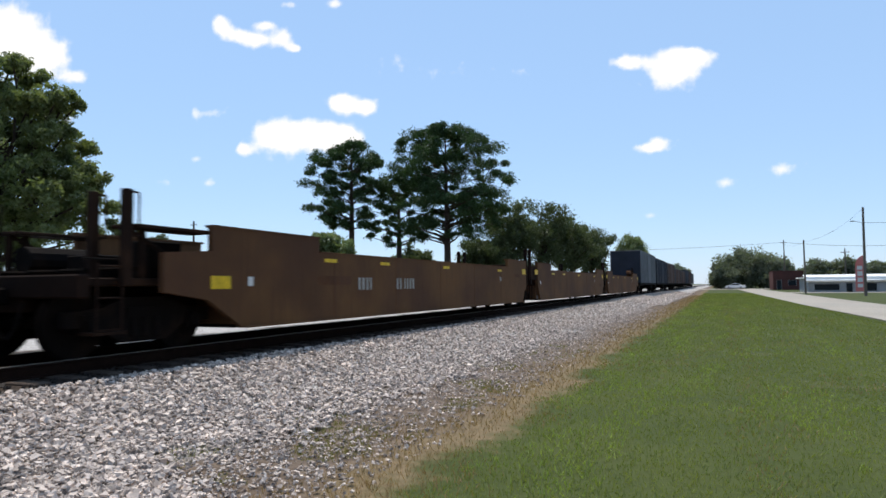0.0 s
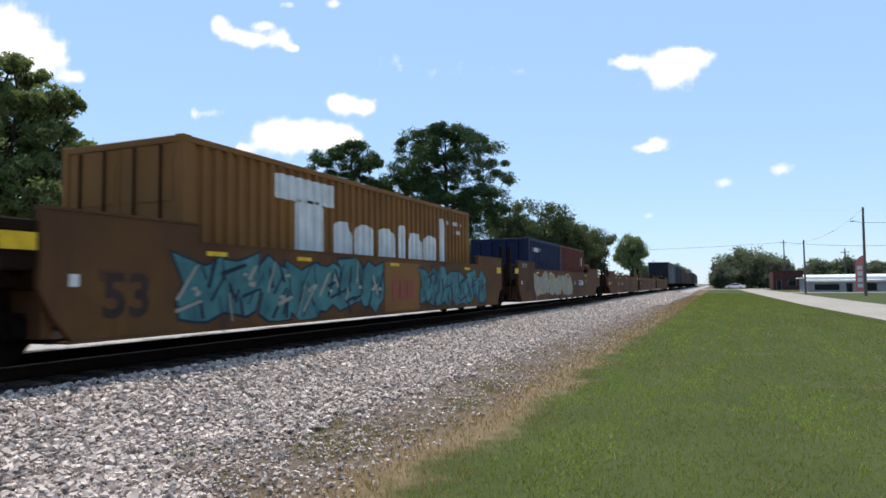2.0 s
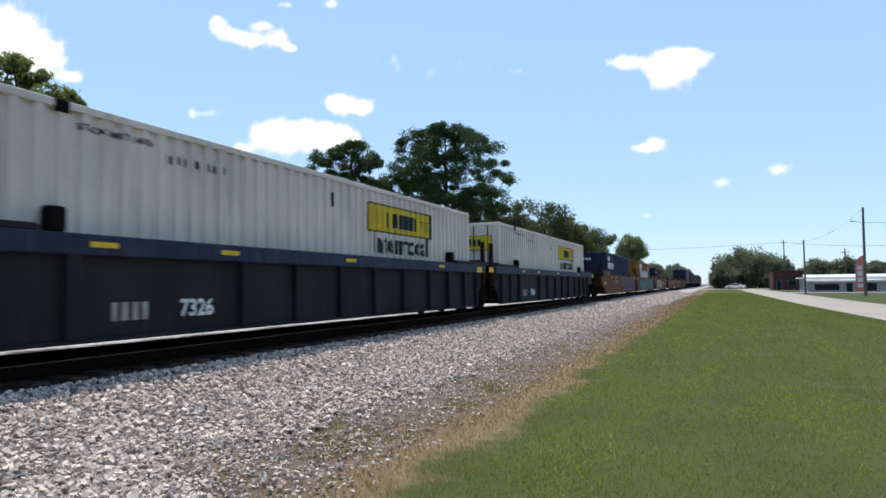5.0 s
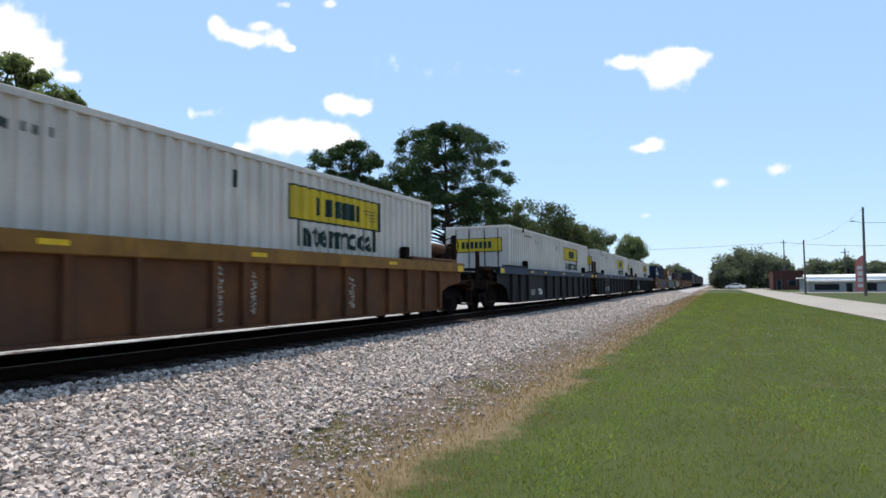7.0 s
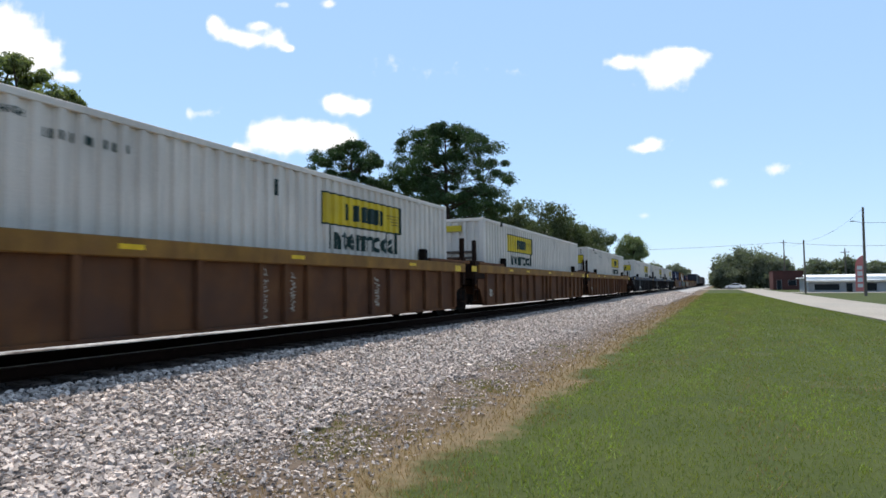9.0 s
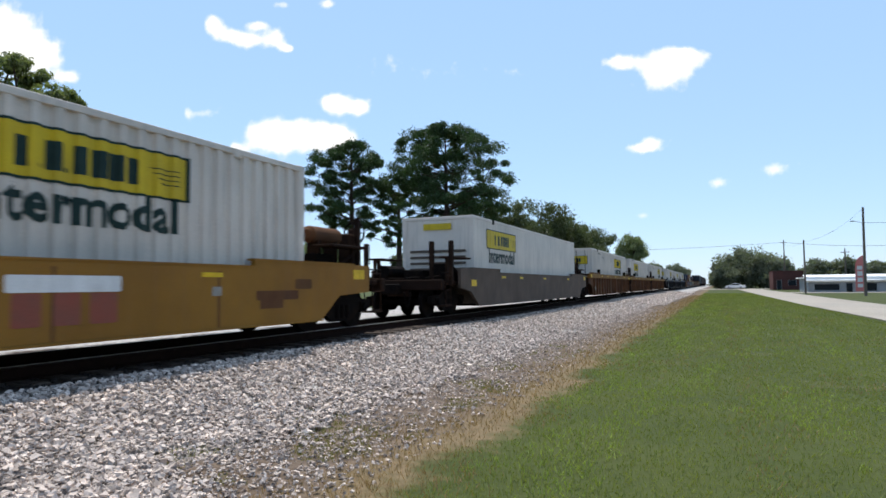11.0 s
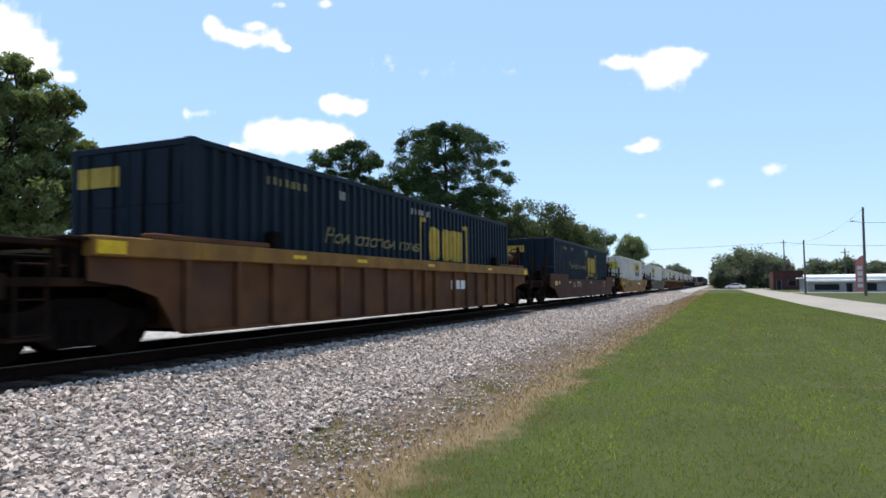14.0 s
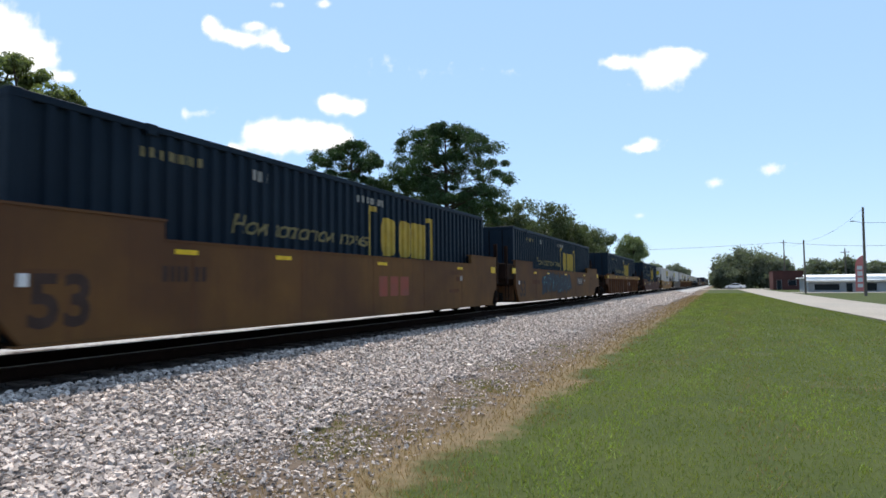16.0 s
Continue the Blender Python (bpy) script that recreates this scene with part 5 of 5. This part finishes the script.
# ---- right side: poles, buildings, car ----
def utility_pole(x, y, h, r, label, lamp=False, arm=True, lean=0.0):
    p = thing("utility_pole", label, "utility pole", "utility poles", pose(x, y, 0, 0, lean, 0))
    part("pole", rod(bmesh.new(), (0, 0, -0.3), (0, 0, h), r * 1.2, r * 0.8, 10), "pole", p)
    if arm:
        part("crossarm", boxes((-0.7, 0.7, -0.05, 0.05, h - 0.75, h - 0.63)), "pole", p)
        for k in (-0.6, 0.6):
            part("insulator", rod(bmesh.new(), (k, 0, h - 0.63), (k, 0, h - 0.48), 0.04, 0.03, 8), "grey_wall", p)
    if lamp:
        bm = bmesh.new()
        rod(bm, (0, 0, h - 1.75), (-0.9, 0, h - 1.5), 0.03, seg=6)
        part("lamp_arm", bm, "grey_wall", p)
        part("lamp_head", boxes((-1.25, -0.85, -0.12, 0.12, h - 1.58, h - 1.46), bevel=0.03), "grey_wall", p, "grey street lamp head")
    return p


utility_pole(14.73, 83.85, 9.7, 0.135, "weathered wooden utility pole with a lamp arm", True, False, 0.6)
utility_pole(10.91, 101.9, 7.35, 0.11, "weathered wooden utility pole beside the road", False, False)
utility_pole(15.29, 184.0, 12.25, 0.14, "distant wooden utility pole")
utility_pole(21.45, 138.9, 7.65, 0.13, "distant wooden utility pole with a transformer", False, True)
utility_pole(-88.1, 92.6, 13.9, 0.2, "distant wooden utility pole behind the track")


def cable(points, sag, r=0.018, label="thin black overhead cable"):
    cu = bpy.data.curves.new("cable", "CURVE")
    cu.dimensions, cu.bevel_depth, cu.bevel_resolution = "3D", r, 1
    for a, b in zip(points, points[1:]):
        sp = cu.splines.new("POLY")
        sp.points.add(12)
        for k in range(13):
            u = k / 12
            p = Vector(a).lerp(Vector(b), u)
            sp.points[k].co = (p.x, p.y, p.z - sag * 4 * u * (1 - u), 1)
    cu.materials.append(M["wire"])
    ob = new("cable", cu)
    return tagged(ob, label, "cable")


cable([(-60, 170, 11.0), (15.29, 184.0, 11.6), (40, 130, 8.0)], 0.9, 0.035)
cable([(14.7, 83.85, 8.0), (34, 80, 7.8)], 0.3)
cable([(14.8, 83.85, 9.5), (10.91, 101.9, 7.1), (15.29, 184.0, 11.4)], 0.7, 0.009)


def building(name, label, x0, x1, y0, y1, h, wall, roof, fascia, openings, lip=0.3):
    """A box building: four walls with true openings in the front wall (y0), roof and fascia."""
    b = thing(name, label, "building")
    cuts = sorted(openings)
    rows, x = [], x0
    for a, c, z0, z1 in cuts:
        rows += [(x, a, y0, y0 + 0.25, 0, h), (a, c, y0, y0 + 0.25, z1, h)]
        if z0 > 0:
            rows.append((a, c, y0, y0 + 0.25, 0, z0))
        x = c
    rows.append((x, x1, y0, y0 + 0.25, 0, h))
    part("front_wall", boxes(*rows), wall, b)
    part("side_wall", boxes((x0, x0 + 0.25, y0 + 0.25, y1, 0, h)), wall, b)
    part("side_wall", boxes((x1 - 0.25, x1, y0 + 0.25, y1, 0, h)), wall, b)
    part("back_wall", boxes((x0 + 0.25, x1 - 0.25, y1 - 0.25, y1, 0, h)), wall, b)
    part("roof", boxes((x0 - lip, x1 + lip, y0 - lip, y1 + lip, h, h + 0.14), bevel=0.02), roof, b)
    part("fascia", boxes((x0 - lip, x1 + lip, y0 - lip - 0.05, y0 - lip, h - fascia + 0.14, h + 0.17)), roof, b)
    for a, c, z0, z1 in cuts:
        w = part("window", boxes((a + 0.05, c - 0.05, y0 + 0.12, y0 + 0.15, z0 + 0.05, z1 - 0.05)), "car_glass", b)
        part("window_frame", boxes((a, a + 0.06, y0 + 0.08, y0 + 0.18, z0, z1), (c - 0.06, c, y0 + 0.08, y0 + 0.18, z0, z1), (a + 0.06, c - 0.06, y0 + 0.08, y0 + 0.18, z1 - 0.06, z1)), "grey_wall", w)
    return b


building("brick_building", "dark red brick building with flat roof", 10.76, 16.54, 157, 168, 3.9, "brick", "brick", 0.25, [(11.4, 12.4, 0, 2.1), (13.6, 15.2, 0.9, 2.1)], 0.05)
building("low_building", "long low grey building with bright white fascia", 12.6, 34.0, 114.3, 126, 2.15, "grey_wall", "roof_white", 0.75, [(13.4, 16.8, 0.3, 1.3), (17.6, 18.5, 0, 1.4), (19.2, 21.6, 0.2, 1.4)], 0.5)

low_roof = plate(bmesh.new(), [(113.4, 1.72), (116.6, 2.62), (116.6, 2.70), (113.4, 1.84)], 12.2, 34.4)
tagged(part("canopy_roof", low_roof, "roof_white"), "white sheet-metal canopy roof of the low building", "roof", kind="structure")

bn = thing("feather_banner", "tall faded red advertising banner on a pole", "banner", m=pose(14.85, 86.4, 0))
part("mast", rod(bmesh.new(), (0.34, 0, 0), (0.34, 0, 4.6), 0.025, 0.015, 8), "grey_wall", bn)
bm = bmesh.new()
plate(bm, [(-0.62, 0.45), (0.33, 0.45), (0.33, 4.5), (0.05, 4.45), (-0.35, 4.1), (-0.56, 3.5)], -0.01, 0.01)
bmesh.ops.rotate(bm, verts=bm.verts[:], matrix=Matrix.Rotation(-math.pi / 2, 3, "Z"))
part("cloth", bm, "banner", bn)
for z0, z1 in ((0.9, 1.3), (1.5, 2.0), (2.2, 2.7), (2.9, 3.3)):
    part("cloth_mark", boxes((-0.4, 0.1, -0.018, -0.012, z0, z1)), "decal_white", bn)


def sedan(x, y, turn, paint, label):
    c = thing("car", label, "car", m=pose(x, y, 0.045, 0, 0, turn))
    bm = bmesh.new()
    plate(bm, [(-2.35, 0.32), (-2.38, 0.72), (-2.25, 0.92), (-1.5, 0.98), (-0.85, 1.42), (0.5, 1.45), (1.25, 1.0), (2.1, 0.88), (2.36, 0.66), (2.36, 0.32)], -0.87, 0.87)
    bmesh.ops.bevel(bm, geom=bm.edges[:], offset=0.06, segments=2, affect="EDGES")
    body = part("body", bm, paint, c)
    for s in (-1, 1):
        bm = plate(bmesh.new(), [(-1.3, 1.0), (-0.8, 1.36), (-0.2, 1.38), (-0.2, 1.0)], s * 0.865, s * 0.885)
        part("window", bm, "car_glass", body)
        bm = plate(bmesh.new(), [(-0.12, 1.0), (-0.12, 1.38), (0.46, 1.38), (1.05, 1.0)], s * 0.865, s * 0.885)
        part("window", bm, "car_glass", body)
        for yy in (-1.4, 1.42):
            w = part("wheel", rod(bmesh.new(), (s * 0.70, yy, 0.32), (s * 0.90, yy, 0.32), 0.32, seg=18), "tyre", c)
            part("rim", rod(bmesh.new(), (s * 0.9, yy, 0.32), (s * 0.91, yy, 0.32), 0.19, seg=12), "grey_wall", w)
        part("headlight", boxes((s * 0.75 - 0.13, s * 0.75 + 0.13, 2.28, 2.39, 0.62, 0.75), bevel=0.02), "grey_wall", c)
        part("tail_light", boxes((s * 0.75 - 0.13, s * 0.75 + 0.13, -2.42, -2.32, 0.7, 0.85), bevel=0.02), "decal_red", c)
    return c


sedan(4.0, 186.3, 80, "car_paint", "white saloon car on the crossing road")

# ---- clouds ----
def cloud_material():
    m = bpy.data.materials.new("sunlit_cloud")
    m.use_nodes = True
    n, ln = m.node_tree.nodes, m.node_tree.links
    n.remove(n["Principled BSDF"])
    at = n.new("ShaderNodeAttribute")
    at.attribute_name = "cover"
    co = n.new("ShaderNodeTexCoord")
    nz = n.new("ShaderNodeTexNoise")
    nz.inputs["Scale"].default_value, nz.inputs["Detail"].default_value = 0.018, 7
    ln.new(co.outputs["Object"], nz.inputs["Vector"])
    add = n.new("ShaderNodeMath")
    add.operation = "MULTIPLY_ADD"
    add.inputs[1].default_value = 2.0
    ln.new(nz.outputs["Fac"], add.inputs[0])
    ln.new(at.outputs["Fac"], add.inputs[2])
    mr = n.new("ShaderNodeMapRange")
    mr.interpolation_type = "SMOOTHSTEP"
    mr.inputs[1].default_value, mr.inputs[2].default_value = 1.0, 2.1
    ln.new(add.outputs[0], mr.inputs[0])
    em = n.new("ShaderNodeEmission")
    em.inputs[0].default_value, em.inputs[1].default_value = (1.0, 0.99, 0.97, 1), CLOUD_GLOW
    tr = n.new("ShaderNodeBsdfTransparent")
    mx = n.new("ShaderNodeMixShader")
    ln.new(mr.outputs[0], mx.inputs[0])
    ln.new(tr.outputs[0], mx.inputs[1])
    ln.new(em.outputs[0], mx.inputs[2])
    ln.new(mx.outputs[0], n["Material Output"].inputs[0])
    return m


CLOUD_GLOW = 1.0
M["cloud"] = cloud_material()
CLOUD_D = 2400.0
TURN = CAM_POSE.to_3x3()
DRIFTERS = []


def cloud(az, el, puffs, amount=1.0):
    """A fair-weather cloud far off: az, el in degrees from the middle of the view; puffs (across, up, half width, half height) in degrees."""
    k = math.pi / 180 * CLOUD_D
    place = Vector(EYE) + TURN @ Vector((math.tan(radians(az)), math.tan(radians(el)), -1)) * CLOUD_D
    x0, x1 = min(p[0] - 2.0 * p[2] for p in puffs), max(p[0] + 2.0 * p[2] for p in puffs)
    z0, z1 = min(p[1] - 2.2 * p[3] for p in puffs), max(p[1] + 2.0 * p[3] for p in puffs)
    nx, nz = 72, 44
    verts, faces, cover = [], [], []
    for j in range(nz + 1):
        for i in range(nx + 1):
            x, z = x0 + (x1 - x0) * i / nx, z0 + (z1 - z0) * j / nz
            verts.append((x * k, 0.0, z * k))
            c = 0.0
            for px, pz, rx, rz in puffs:
                d = ((x - px) / rx) ** 2 + ((z - pz) / (rz if z > pz else rz * 1.15)) ** 2
                c += math.exp(-1.1 * d)
            edge = min(1.0, 8 * min(i / nx, 1 - i / nx, j / nz, 1 - j / nz))
            cover.append(min(1.25, 1.6 * c - 0.45) * amount - (1 - amount) * 0.42 - 1.5 * (1 - edge))
    for j in range(nz):
        for i in range(nx):
            a = j * (nx + 1) + i
            faces.append((a, a + 1, a + nx + 2, a + nx + 1))
    ob = soup("cloud", verts, faces, "cloud", True)
    ob.data.attributes.new("cover", "FLOAT", "POINT").data.foreach_set("value", cover)
    q = Matrix.Translation(place) @ pose(0, 0, 0, 0, 0, 22.725)
    ob.matrix_basis = q
    tagged(ob, "small bright white fair-weather cloud in a blue sky", "cloud", "clouds", "structure")
    DRIFTERS.append((ob, q))


cloud(-31.63, 16.88, [(-3.39, 2.39, 2.96, 2.47), (-1.17, 0.91, 2.47, 2.07), (1.15, -0.86, 1.87, 1.73), (3.42, -2.44, 1.18, 0.64)])
cloud(-31.31, 13.37, [(-1.85, 1.97, 3.45, 1.48), (1.85, -1.97, 1.48, 1.38)], 0.6)
cloud(-15.59, 18.05, [(-3.45, 1.11, 0.99, 0.94), (-1.97, 0.02, 1.28, 0.79), (-0.24, -0.37, 1.18, 0.69), (0.50, 0.86, 1.18, 0.44), (1.98, -0.37, 1.18, 0.79), (3.17, -1.26, 0.74, 0.44)])
cloud(-12.41, 9.55, [(-2.29, 0.28, 1.78, 1.38), (0.08, 0.37, 2.96, 1.58), (2.55, 0.37, 2.07, 1.18), (4.52, -0.12, 1.58, 1.09), (-4.85, -0.91, 0.99, 0.64)])
cloud(-7.88, 12.43, [(-1.15, 0.35, 0.99, 0.74), (-0.16, 0.00, 1.87, 0.84), (1.32, -0.35, 0.79, 0.59)])
cloud(18.79, 15.77, [(0.78, 0.39, 3.06, 0.99), (0.53, -1.18, 2.37, 1.18), (2.11, 0.64, 1.78, 0.89), (-3.42, 0.15, 1.68, 0.59)])
cloud(17.83, 9.05, [(0.37, 0.30, 1.09, 0.49), (-0.37, -0.30, 1.78, 0.44)], 0.9)
cloud(27.36, 7.07, [(0.0, 0.0, 1.48, 0.64)], 0.75)
cloud(23.33, 5.90, [(0.0, 0.0, 1.18, 0.54)], 0.7)
cloud(-20.06, 11.84, [(-0.74, 0.12, 0.44, 0.79), (0.74, -0.12, 1.28, 0.44)], 0.6)
cloud(-20.58, 7.89, [(0.0, 0.0, 0.74, 0.35)], 0.6)
cloud(17.58, 3.01, [(0.0, 0.0, 0.89, 0.35)], 0.55)
cloud(-21.35, 5.78, [(-1.97, 0.07, 0.99, 0.44), (1.97, -0.07, 0.99, 0.39)], 0.5)
cloud(-11.34, 20.45, [(2.02, 0.0, 0.99, 0.44), (-2.02, 0.0, 0.89, 0.39)], 0.7)
cloud(-0.44, 15.50, [(-3.70, 0.44, 4.44, 1.28), (3.70, -0.44, 5.92, 0.69)], 0.26)

# ---- sleepers ----
SLEEPER = bpy.data.meshes.new("sleeper")
bm = boxes((-1.3, 1.3, -0.115, 0.115, -0.18, 0.0), bevel=0.012)
bm.to_mesh(SLEEPER)
bm.free()
SLEEPER.materials.append(M["wood"])
for k in range(230):
    o = new("sleeper", SLEEPER)
    o.parent = track
    o.location = (TRACK_X + random.uniform(-0.04, 0.04), 0.5 + k * 0.53 + random.uniform(-0.02, 0.02), RAIL_Z - 0.172 + 0.002)
    o.rotation_euler = (0, 0, random.uniform(-0.012, 0.012))


# ---- movement ----
def motions():
    times = [2.0 * k for k in range(9)]
    for ob, x, y, z in MOVERS:
        walk(ob, [(t, pose(x, y + run(t), z)) for t in times])
    for ob, q in DRIFTERS:
        side = q.to_3x3() @ Vector((1, 0, 0))
        walk(ob, [(t, Matrix.Translation(-side * 2.45 * t) @ q) for t in (0.0, 8.0, 16.0)])
    turns = [(k / FPS, -math.degrees(run(k / FPS) / 0.46)) for k in range(481)]
    for w, y in WHEELS:
        walk(w, [(t, pose(0, y, 0.46, a % 360)) for t, a in turns])


motions()
